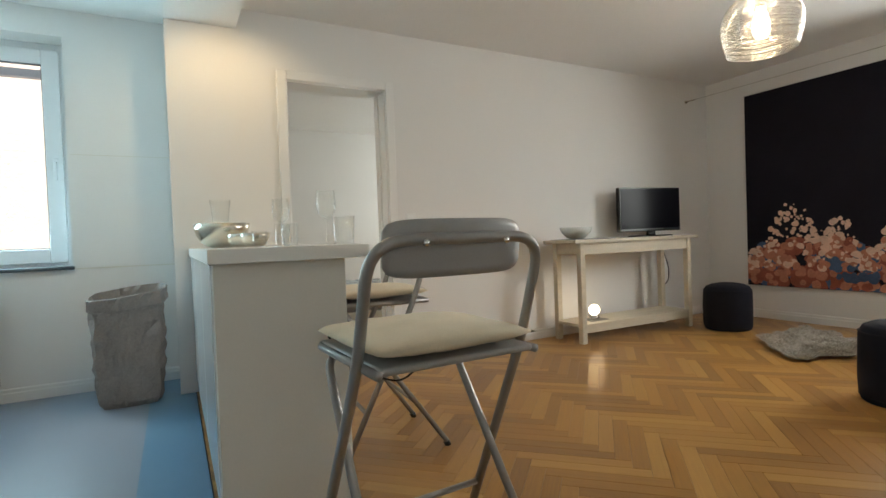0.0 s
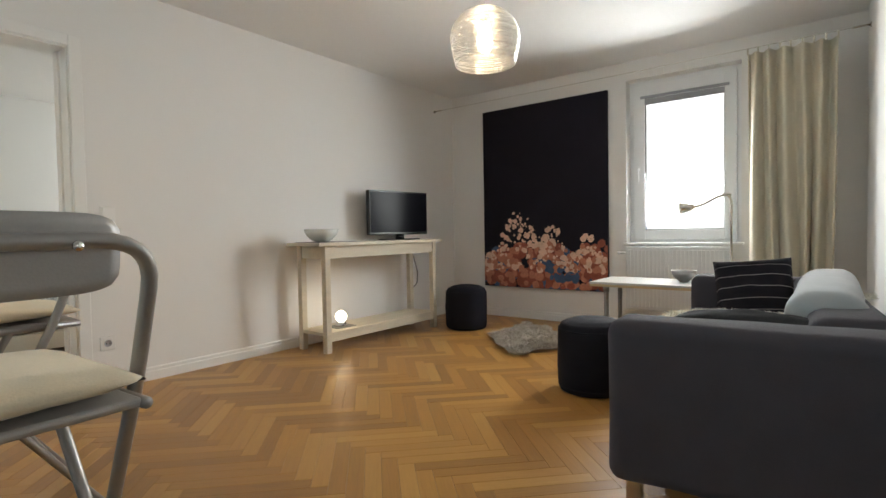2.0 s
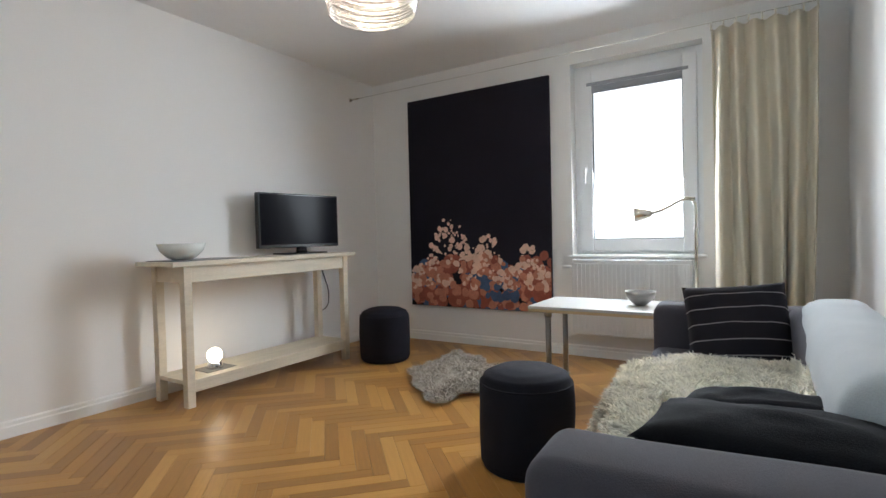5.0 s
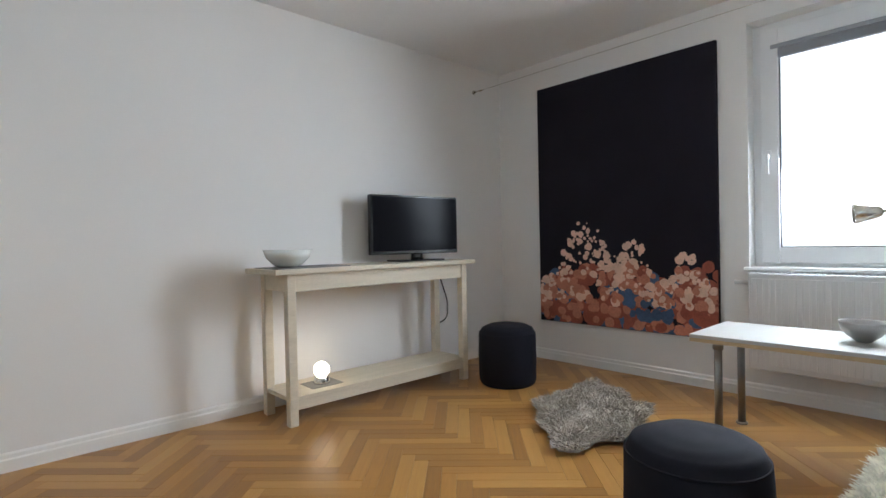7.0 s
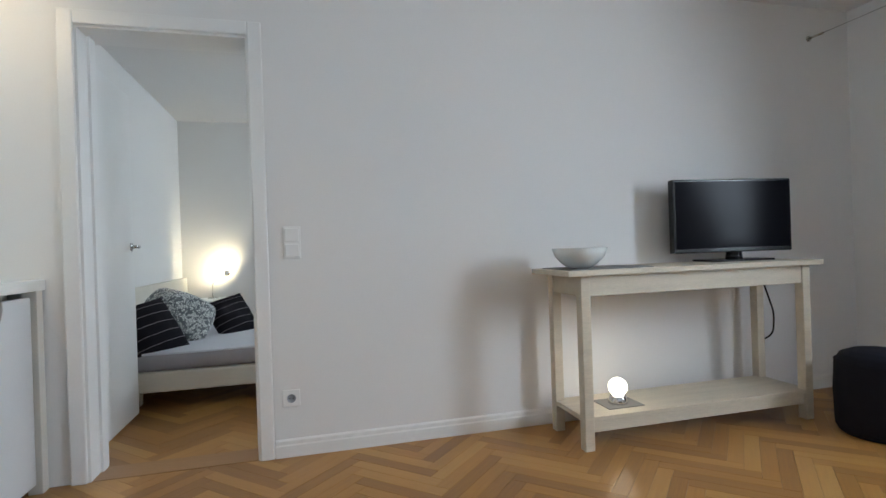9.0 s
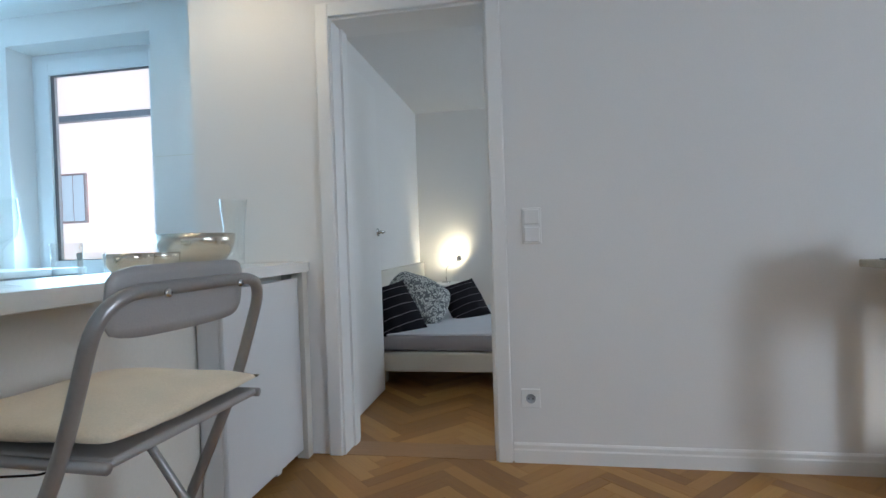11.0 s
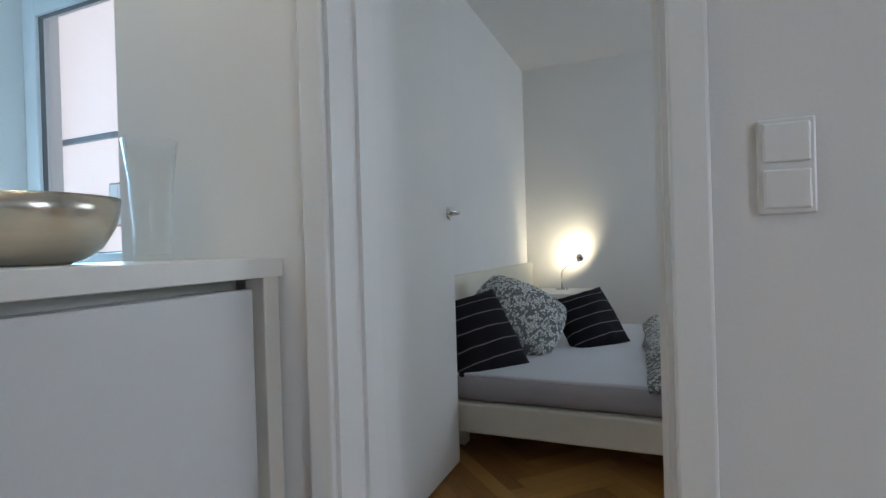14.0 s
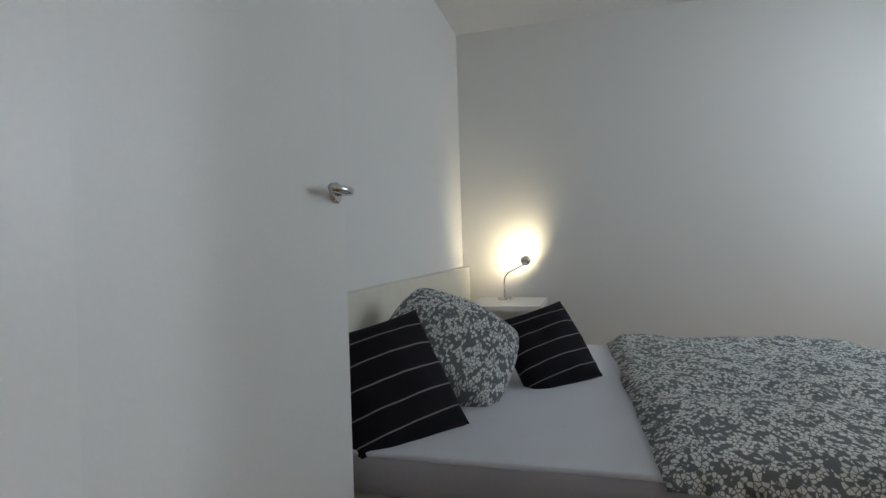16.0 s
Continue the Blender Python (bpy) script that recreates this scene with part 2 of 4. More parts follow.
M_SOFA = mat("grey_sofa_cloth", (0.064, 0.058, 0.069), rough=0.92, var=0.10, scale=9, fine=420, bump=0.16, sheen=0.08, spec=0.2)
M_POUF = mat("black_pouf_cloth", (0.010, 0.010, 0.016), rough=0.9, var=0.2, scale=9, fine=380, bump=0.15, spec=0.2)
M_BLACKCL = mat("black_cushion_cloth", (0.008, 0.008, 0.010), rough=0.9, var=0.3, scale=9, fine=300, bump=0.14, spec=0.1)
M_PALECL = mat("pale_grey_cover", (0.36, 0.38, 0.39), rough=0.9, var=0.08, scale=6, fine=300, bump=0.1, sheen=0.2)
M_STRIPE = striped("striped_black_cloth")
M_FLORAL = floral("floral_print")
M_SHEET = mat("white_bed_sheet", (0.66, 0.66, 0.70), rough=0.9, var=0.04, scale=5, fine=260, bump=0.08)
M_MATTR = mat("grey_fitted_sheet", (0.36, 0.34, 0.35), rough=0.9, var=0.05, scale=5, fine=260, bump=0.08)
M_BEDFR = mat("cream_bed_frame", (0.70, 0.66, 0.56), rough=0.6, var=0.04, bump=0.04)
M_CURT = mat("cream_curtain_linen", (0.60, 0.535, 0.41), rough=0.95, var=0.08, scale=5, fine=220, bump=0.12, sheen=0.2)
M_FUR = mat("grey_beige_fur", (0.84, 0.80, 0.69), rough=0.95, var=0.3, scale=22, fine=80, bump=0.0, sheen=0.3)
M_FUR2 = mat("grey_fur", (0.44, 0.39, 0.33), rough=0.95, var=0.35, scale=18, fine=80, bump=0.0, sheen=0.3)
M_TABLE = mat("white_table_top", (0.46, 0.455, 0.43), rough=0.28, var=0.02, bump=0.0)
M_EDGE = mat("birch_table_edge", (0.50, 0.38, 0.22), rough=0.5, var=0.1, fine=60)
M_BAG = mat("grey_brown_bag_paper", (0.27, 0.23, 0.215), rough=0.7, var=0.14, scale=9, fine=90, bump=0.2)
M_BOWL = mat("pale_ceramic_glass", (0.70, 0.72, 0.69), rough=0.2, var=0.04, bump=0.0)
M_MAT = mat("grey_place_mat", (0.22, 0.21, 0.20), rough=0.8, var=0.1, fine=200)
M_PVC = mat("white_window_pvc", (0.80, 0.81, 0.82), rough=0.3, var=0.01, bump=0.0)
M_SEAL = mat("rubber_seal", (0.16, 0.17, 0.18), rough=0.7, var=0.1)
M_BLIND = mat("blind_slat", (0.34, 0.35, 0.38), rough=0.45, var=0.03, bump=0.0)
M_SWITCH = mat("switch_plastic", (0.82, 0.81, 0.79), rough=0.3, var=0.01, bump=0.0)
M_WIRE = mat("lamp_wire", (0.86, 0.84, 0.80), rough=0.25, metal=0.9, var=0.05, bump=0.0)
M_CANVAS = mat("near_black_canvas", (0.012, 0.010, 0.018), rough=0.8, var=0.25, scale=3, fine=300, bump=0.05, spec=0.2)
M_PINK = mat("pale_peach_paint", (0.74, 0.50, 0.39), rough=0.7, var=0.22, scale=14, bump=0.05)
M_SALM = mat("salmon_paint", (0.50, 0.19, 0.12), rough=0.7, var=0.3, scale=14, bump=0.05)
M_RUST = mat("rust_red_paint", (0.30, 0.075, 0.045), rough=0.7, var=0.3, scale=14, bump=0.05)
M_BLUE = mat("slate_blue_paint", (0.055, 0.10, 0.20), rough=0.7, var=0.35, scale=9, bump=0.05)
M_GLASS = glass("clear_glass")
M_PANE = glass("window_pane")
M_GLOBE = glow("lit_globe_glass", (1.0, 0.83, 0.58), 9.0)
M_BULB = glow("lit_bulb", (1.0, 0.88, 0.68), 12.0)
M_SPOT = glow("lit_spot", (1.0, 0.86, 0.62), 14.0)
M_SKYB = glow("bright_sky_backdrop", (0.93, 0.97, 1.0), 1.08)
M_BRICK = brickwork("glowing_brickwork")
M_PLANK = parquet("oak_strip", True)
M_PLANKS = parquet("oak_strips_joined", False)
M_SUBF = mat("dark_joint", (0.05, 0.028, 0.014), rough=0.9, var=0.2)


# ---- mesh helpers ----
def mesh_of(bm, name, material, smooth=False, autosmooth=False):
    bmesh.ops.recalc_face_normals(bm, faces=bm.faces[:])
    me = bpy.data.meshes.new(name)
    bm.to_mesh(me)
    bm.free()
    for mt in material if isinstance(material, (list, tuple)) else [material]:
        me.materials.append(mt)
    if smooth:
        for p in me.polygons:
            p.use_smooth = True
    return me


def put(name, me, parent=None, m=None):
    ob = new(name, me)
    if m is not None:
        ob.matrix_world = m
    if parent is not None:
        ob.parent = parent
    return ob


def box_bm(bm, lo, hi, bevel=0.0, seg=2, m=None):
    c = [(a + b) / 2 for a, b in zip(lo, hi)]
    s = [b - a for a, b in zip(lo, hi)]
    res = bmesh.ops.create_cube(bm, size=1)
    vs = res["verts"]
    bmesh.ops.scale(bm, vec=s, verts=vs)
    bmesh.ops.translate(bm, vec=c, verts=vs)
    if bevel:
        es = list({e for v in vs for e in v.link_edges})
        r = bmesh.ops.bevel(bm, geom=es, offset=bevel, segments=seg, profile=0.5, affect="EDGES")
        vs = list({v for f in r["faces"] for v in f.verts} | {v for v in vs if v.is_valid})
    if m is not None:
        bmesh.ops.transform(bm, matrix=m, verts=[v for v in vs if v.is_valid])


def box(name, lo, hi, material, parent=None, bevel=0.0, seg=2, smooth=False):
    bm = bmesh.new()
    box_bm(bm, lo, hi, bevel, seg)
    return put(name, mesh_of(bm, name, material, smooth), parent)


def boxes(name, parts, material, parent=None, bevel=0.0):
    bm = bmesh.new()
    for lo, hi in parts:
        box_bm(bm, lo, hi, bevel)
    return put(name, mesh_of(bm, name, material), parent)


def lathe(name, prof, material, parent=None, seg=40, m=None, smooth=True):
    """A turned shape from (radius, height) pairs."""
    bm = bmesh.new()
    rings = []
    for r, z in prof:
        if r < 1e-5:
            rings.append([bm.verts.new((0, 0, z))])
        else:
            rings.append([bm.verts.new((r * math.cos(2 * math.pi * i / seg), r * math.sin(2 * math.pi * i / seg), z)) for i in range(seg)])
    for a, b in zip(rings, rings[1:]):
        for i in range(seg):
            j = (i + 1) % seg
            if len(a) == 1 and len(b) > 1:
                bm.faces.new((a[0], b[i], b[j]))
            elif len(b) == 1 and len(a) > 1:
                bm.faces.new((a[i], a[j], b[0]))
            elif len(a) > 1:
                bm.faces.new((a[i], a[j], b[j], b[i]))
    return put(name, mesh_of(bm, name, material, smooth), parent, m)


def tube_bm(bm, pts, r, seg=10):
    pts = [Vector(p) for p in pts]
    up, prev = None, None
    for i, p in enumerate(pts):
        d = (pts[min(i + 1, len(pts) - 1)] - pts[max(i - 1, 0)]).normalized()
        if up is None:
            up = d.orthogonal().normalized()
        up = (up - d * up.dot(d)).normalized()
        side = d.cross(up)
        ring = [bm.verts.new(p + r * (math.cos(2 * math.pi * k / seg) * up + math.sin(2 * math.pi * k / seg) * side)) for k in range(seg)]
        if prev:
            for k in range(seg):
                bm.faces.new((prev[k], prev[(k + 1) % seg], ring[(k + 1) % seg], ring[k]))
        else:
            bm.faces.new(ring)
        prev = ring
    bm.faces.new(prev)


def tube(name, pts, r, material, parent=None, seg=10):
    bm = bmesh.new()
    tube_bm(bm, pts, r, seg)
    return put(name, mesh_of(bm, name, material, True), parent)


def arc(pts, radius, n=6):
    """Rounds the inner corners of a line of points."""
    pts = [Vector(p) for p in pts]
    out = [pts[0]]
    for a, b, c in zip(pts, pts[1:], pts[2:]):
        p, q = b + (a - b).normalized() * radius, b + (c - b).normalized() * radius
        out += [(1 - k / n) ** 2 * p + 2 * (k / n) * (1 - k / n) * b + (k / n) ** 2 * q for k in range(n + 1)]
    return out + [pts[-1]]


def empty(name, m, label, category, group=""):
    ob = new(name)
    ob.matrix_world = m
    return tagged(ob, label, category, group)


def struct(ob):
    return tagged(ob, kind="structure")


def pillow_mesh(name, w, h, t, material, seed=0, n=18, pinch=0.10):
    """A stuffed cushion, lying flat, with drawn-in edges, creases and uneven corners."""
    rnd = random.Random(seed)
    off = rnd.random() * 50
    bm = bmesh.new()
    uvl = bm.loops.layers.uv.new("UVMap")
    where = {}
    for side in (1, -1):
        grid = []
        for i in range(n + 1):
            row = []
            for j in range(n + 1):
                u, v = 2 * i / n - 1, 2 * j / n - 1
                e = max(0.0, (1 - u * u) * (1 - v * v)) ** 0.42
                k = 1 - (pinch if t < 0.17 else 0.03) * (abs(u) ** 2 * (1 - v * v))
                l = 1 - (pinch if t < 0.17 else 0.03) * (abs(v) ** 2 * (1 - u * u))
                wob = noise.noise(Vector((u * 1.7 + off, v * 1.7, side))) * 0.22 + noise.noise(Vector((u * 4 + off, v * 4, side))) * 0.14
                z = side * t / 2 * e * (1 + wob)
                rd = 1 - (0.15 * (u * v) ** 2 if t > 0.17 else 0.06 * (u * v) ** 2 if t > 0.08 else 0.05 * (u * v) ** 4)
                key = (i, j) if i in (0, n) or j in (0, n) else (i, j, side)
                if key not in where:
                    where[key] = bm.verts.new((u * w / 2 * k * rd, v * h / 2 * l * rd, z))
                row.append(where[key])
            grid.append(row)
        for i in range(n):
            for j in range(n):
                f = bm.faces.new((grid[i][j], grid[i + 1][j], grid[i + 1][j + 1], grid[i][j + 1]))
                for lp, (a, b) in zip(f.loops, ((i, j), (i + 1, j), (i + 1, j + 1), (i, j + 1))):
                    lp[uvl].uv = (a / n * w, b / n * h) if material is M_FLORAL else (a / n, b / n)
    return mesh_of(bm, name, material, True)


# ---- the large structure ----
H = 2.465
XW, YS = 3.735, -3.715
PX = -1.375           # where parquet meets linoleum
KX = -1.465           # corner between living room and kitchen
DL, DR = -0.735, -0.035   # clear width of the bedroom doorway
BN = 3.50             # far wall of the bedroom


def wall(name, parts, material=M_WALL):
    return struct(boxes(name, parts, material))


# wall with the bedroom doorway, 0.2 thick
wall("wall_north", [((KX, 0, 0), (DL - 0.055, 0.2, H)), ((DR + 0.05, 0, 0), (XW, 0.2, H)), ((DL - 0.055, 0, 2.058), (DR + 0.05, 0.2, H))])
# window wall: opening y -1.99..-2.92, z .775..2.29
wall("wall_east", [((XW, -1.99, 0), (XW + 0.3, 0.2, H)), ((XW, YS - 0.2, 0), (XW + 0.3, -2.92, H)),
                   ((XW, -2.92, 0), (XW + 0.3, -1.99, 0.775)), ((XW, -2.92, 2.29), (XW + 0.3, -1.99, H))])
wall("wall_south", [((-0.45, YS - 0.14, 0), (XW, YS, H))])
wall("wall_kitchen_window", [((-3.35, 0.45, 0), (-3.06, 0.8, H)), ((-2.045, 0.45, 0), (KX, 0.8, H)),
                             ((-3.06, 0.45, 0), (-2.045, 0.8, 0.80)), ((-3.06, 0.45, 2.29), (-2.045, 0.8, H))])
wall("wall_kitchen_return", [((KX, 0.2, 0), (-1.24, 0.8, H))])
wall("wall_west", [((-3.35, -6.4, 0), (-3.20, 0.45, H))])
# unseen hall walls close the space; their window opening is added for the fill
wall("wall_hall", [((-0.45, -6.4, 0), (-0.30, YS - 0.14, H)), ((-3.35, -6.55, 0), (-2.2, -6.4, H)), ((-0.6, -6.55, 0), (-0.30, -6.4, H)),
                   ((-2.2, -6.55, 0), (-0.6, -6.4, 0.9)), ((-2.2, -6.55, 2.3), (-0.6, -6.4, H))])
wall("wall_bedroom", [((-1.32, 0.8, 0), (-1.12, BN + 0.2, H)), ((-1.24, 0.2, 0), (-1.12, 0.8, H)), ((-1.12, BN, 0), (2.6, BN + 0.2, H)),
                      ((2.5, 0.2, 0), (2.7, 1.8, H)), ((2.5, 3.2, 0), (2.7, BN, H)), ((2.5, 1.8, 0), (2.7, 3.2, 0.9)), ((2.5, 1.8, 2.25), (2.7, 3.2, H))])
struct(boxes("ceiling", [((-3.35, YS - 0.2, H), (XW + 0.3, 0.8, H + 0.15)), ((-3.35, -6.55, H), (-0.3, YS - 0.2, H + 0.15)), ((-1.4, 0.8, H), (2.75, 4.0, H + 0.15))], M_CEIL))
struct(boxes("trim_soffit", [((KX, -2.1, 2.33), (-1.05, -0.003, H - 0.003))], M_CEIL))
struct(boxes("floor", [((PX, YS, -0.1), (XW, 0.2, -0.008)), ((PX, -6.4, -0.1), (-0.45, YS, -0.008)), ((-1.2, 0.2, -0.1), (2.6, BN + 0.05, -0.008))], M_SUBF))
struct(boxes("floor_kitchen", [((-3.25, -6.4, -0.1), (-1.63, 0.46, 0.0))], M_LINO))
struct(boxes("floor_kitchen_strip", [((-1.63, -6.4, -0.1), (PX - 0.005, 0.46, 0.0))], M_LINO2))
struct(boxes("ground", [((-40, -40, -6.2), (40, 40, -6.0))], M_LINO))


def skirting(name, a, b, inward):
    """A moulded skirting board from a to b."""
    bm = bmesh.new()
    a, b, n = Vector(a), Vector(b), Vector(inward)
    prof = [(0, 0), (0.014, 0), (0.014, 0.055), (0.010, 0.062), (0.010, 0.078), (0.004, 0.086), (0, 0.086)]
    ends = [[bm.verts.new(p + n * d + Vector((0, 0, z))) for d, z in prof] for p in (a, b)]
    k = len(prof)
    for i in range(k):
        bm.faces.new((ends[0][i], ends[0][(i + 1) % k], ends[1][(i + 1) % k], ends[1][i]))
    bm.faces.new(ends[0])
    bm.faces.new(ends[1])
    return struct(put(name, mesh_of(bm, name, M_TRIM)))


skirting("baseboard", (DR + 0.08, 0, 0), (XW, 0, 0), (0, -1, 0))
skirting("baseboard", (XW, 0, 0), (XW, YS, 0), (-1, 0, 0))
skirting("baseboard", (-0.45, YS, 0), (XW, YS, 0), (0, 1, 0))
skirting("baseboard", (-3.20, 0.45, 0), (KX, 0.45, 0), (0, -1, 0))
skirting("baseboard", (-1.12, BN, 0), (2.5, BN, 0), (0, -1, 0))

struct(boxes("trim_kitchen_seam", [((-2.03, 0.446, 0.800), (KX - 0.002, 0.4495, 0.808)), ((-2.03, 0.447, 1.54), (KX - 0.002, 0.4495, 1.544))], M_PANEL))

# doorway lining and casing
struct(boxes("door_1", [((DL - 0.055, -0.004, 0), (DL, 0.204, 2.06)), ((DR, -0.004, 0), (DR + 0.05, 0.204, 2.06)), ((DL, -0.004, 2.02), (DR, 0.204, 2.06))], M_TRIM))
struct(boxes("trim_door", [((DL - 0.075, -0.022, 0), (DL - 0.010, -0.003, 2.095)), ((DR + 0.010, -0.022, 0), (DR + 0.075, -0.003, 2.095)),
                           ((DL - 0.010, -0.022, 2.030), (DR + 0.010, -0.003, 2.095))], M_TRIM, bevel=0.006))
struct(boxes("trim_door_stop", [((DL, 0.10, 0), (DL + 0.012, 0.165, 2.02)), ((DR - 0.012, 0.10, 0), (DR, 0.165, 2.02))], M_TRIM))


def door_leaf():
    d = empty("door", pose(-0.872, 0.213, 0.0, 0, 0, 90.4), "white lacquered interior door standing open into the bedroom", "door")
    box("leaf", (0.0, -0.04, 0.012), (0.795, 0.0, 2.005), M_DOOR, d, bevel=0.004)
    for side in (-1, 1):
        y = -0.04 if side < 0 else 0.0
        h = lathe("rose", [(0, 0), (0.026, 0), (0.026, 0.006), (0.020, 0.009), (0, 0.009)], M_CHROME, d, seg=24)
        h.matrix_local = pose(0.740, y, 1.057, 90 if side < 0 else -90)
        tube("lever", arc([(0.740, y, 1.057), (0.740, y + side * 0.048, 1.057), (0.63, y + side * 0.048, 1.057)], 0.018), 0.0095, M_CHROME, d)
    return d


door_leaf()


def window(name, m, w, h, depth=0.07, split=False):
    """A white plastic casement, in its own plane: x across, z up, y into the room is negative."""
    root = struct(new(name))
    root.matrix_world = m
    f = 0.06
    boxes("frame", [((0, 0, 0), (f, depth, h)), ((w - f, 0, 0), (w, depth, h)), ((f, 0, 0), (w - f, depth, f)), ((f, 0, h - f), (w - f, depth, h))], M_PVC, root, bevel=0.004)
    g = f + 0.004
    s = 0.075
    boxes("sash", [((g - 0.02, -0.018, g - 0.02), (g + s, depth - 0.02, h - g + 0.02)), ((w - g - s, -0.018, g - 0.02), (w - g + 0.02, depth - 0.02, h - g + 0.02)),
                   ((g + s, -0.018, g - 0.02), (w - g - s, depth - 0.02, g + s)), ((g + s, -0.018, h - g - s), (w - g - s, depth - 0.02, h - g + 0.02))], M_PVC, root, bevel=0.005)
    boxes("seal", [((g + s, 0.0, g + s), (g + s + 0.006, 0.02, h - g - s)), ((w - g - s - 0.006, 0.0, g + s), (w - g - s, 0.02, h - g - s)),
                   ((g + s, 0.0, h - g - s - 0.006), (w - g - s, 0.02, h - g - s)), ((g + s, 0.0, g + s), (w - g - s, 0.02, g + s + 0.006))], M_SEAL, root)
    p = box("pane", (g + s, 0.022, g + s), (w - g - s, 0.026, h - g - s), M_PANE, root)
    p.visible_shadow = False
    return root


def handle(parent, x, z):
    boxes("handle", [((x - 0.014, -0.026, z - 0.035), (x + 0.014, -0.018, z + 0.035)), ((x - 0.008, -0.05, z - 0.008), (x + 0.008, -0.026, z + 0.008)),
                     ((x - 0.009, -0.06, z - 0.115), (x + 0.009, -0.045, z + 0.010))], M_PVC, parent, bevel=0.003)


W1 = window("window_1", pose(XW + 0.115, -1.99, 0.775, 0, 0, -90), 0.93, 1.515)
handle(W1, 0.085, 0.70)
W2 = window("window_2", pose(-3.06, 0.62, 0.80, 0, 0, 0), 1.015, 1.49)
handle(W2, 0.93, 0.70)
W3 = window("window_3", pose(2.6, 3.2, 0.90, 0, 0, -90), 1.4, 1.35)
# unseen hall window, added around the fill lamp
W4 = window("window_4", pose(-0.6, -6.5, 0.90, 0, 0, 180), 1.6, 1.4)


def blind(parent, w, h):
    b = tagged(new("window_blind"), "white slatted blind drawn up inside the window", "blind")
    b.matrix_world = parent.matrix_world
    boxes("head_rail", [((0.10, -0.022, h - 0.165), (w - 0.10, -0.002, h - 0.140))], M_BLIND, b, bevel=0.003)
    boxes("slat_stack", [((0.125, -0.016, h - 0.172 - 0.006 * i), (w - 0.125, 0.010, h - 0.1685 - 0.006 * i)) for i in range(9)], M_BLIND, b)
    tagged(b.children[-1], kind="stuff")
    boxes("slat_stack_low", [((0.148, 0.002, 0.150 + 0.012 * i), (w - 0.148, 0.016, 0.1525 + 0.012 * i)) for i in range(5)], M_BLIND, b)
    tagged(b.children[-1], kind="stuff")
    for x in (0.16, w - 0.16):
        tube("cord", [(x, -0.001, 0.14), (x, -0.001, h - 0.15)], 0.001, M_BLIND, b, seg=5)
    return b


blind(W1, 0.93, 1.515)
struct(boxes("trim_sill", [((XW - 0.045, -2.94, 0.776), (XW + 0.115, -1.97, 0.798))], M_TRIM, bevel=0.005))
struct(boxes("trim_sill", [((-3.07, 0.42, 0.801), (-2.035, 0.62, 0.822))], mat("slate_sill", (0.10, 0.12, 0.14), rough=0.4), bevel=0.004))

# outside: sky glow and the brick house over the yard, itself made to glow
struct(box("backdrop", (9.0, -14, -6), (9.1, 10, 14), M_SKYB))
# glowing sheet added behind the made-up hall window
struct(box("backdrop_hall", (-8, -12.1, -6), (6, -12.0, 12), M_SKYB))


def brick_house():
    root = empty("house", pose(-8.5, 8.6, -6.0), "pale brick house with small windows across the yard, daylight put in as glow", "house")
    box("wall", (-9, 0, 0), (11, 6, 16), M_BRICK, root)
    # the panes emit as well, standing in for skylight on the glass
    red, grey = mat("red_frame", (0.7, 0.52, 0.48), rough=0.6), glow("glowing_pane", (0.62, 0.75, 0.84), 0.7)
    box("parapet", (-9, -0.15, 10.2), (11, 0.05, 10.35), mat("grey_band", (0.4, 0.42, 0.45), rough=0.7), root)
    for i in range(5):
        for k in range(3):
            x, z = -5.55 + 2.9 * i, 1.6 + 3.1 * k
            box("window_frame", (x - 0.06, -0.06, z - 0.06), (x + 0.66, 0.05, z + 1.16), red, root, bevel=0.02, seg=1)
            for c in (x, x + 0.32):
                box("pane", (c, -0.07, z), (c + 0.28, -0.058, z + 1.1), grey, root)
    return root


brick_house()


# ---- radiators ----
def radiator(m, w, h, depth=0.09):
    root = empty("radiator", m, "white ribbed panel radiator under the window", "radiator")
    bm = bmesh.new()
    n = int(w / 0.033)
    for i in range(n):
        x = 0.012 + i * (w - 0.024) / n
        box_bm(bm, (x + 0.003, -depth - 0.003, 0.03), (x + (w - 0.024) / n - 0.003, -depth + 0.004, h - 0.03), 0.002, 1)
    put("ribs", mesh_of(bm, "ribs", M_RAD), root)
    box("panel", (0, -depth, 0), (w, -depth + 0.03, h), M_RAD, root, bevel=0.006)
    box("back_panel", (0.01, -0.03, 0.01), (w - 0.01, -0.005, h - 0.01), M_RAD, root, bevel=0.004)
    for x in (-0.004, w - 0.002):
        box("side_cover", (x, -depth + 0.004, 0.01), (x + 0.006, -0.008, h), M_RAD, root)
    bm = bmesh.new()
    k = int(w / 0.03)
    for i in range(k):
        x = i * w / k
        box_bm(bm, (x, -depth + 0.01, h - 0.004), (x + 0.014, -0.012, h + 0.004))
    put("grille", mesh_of(bm, "grille", M_RAD), root)
    tube("valve", [(-0.09, -0.045, h - 0.06), (0.0, -0.045, h - 0.06)], 0.013, M_RAD, root)
    tube("pipe", arc([(w - 0.1, -0.045, 0.01), (w - 0.1, -0.045, -0.05), (w - 0.1, 0.0, -0.05)], 0.02), 0.008, M_CHROME, root)
    return root


radiator(pose(XW, -2.01, 0.19, 0, 0, -90), 0.84, 0.575)


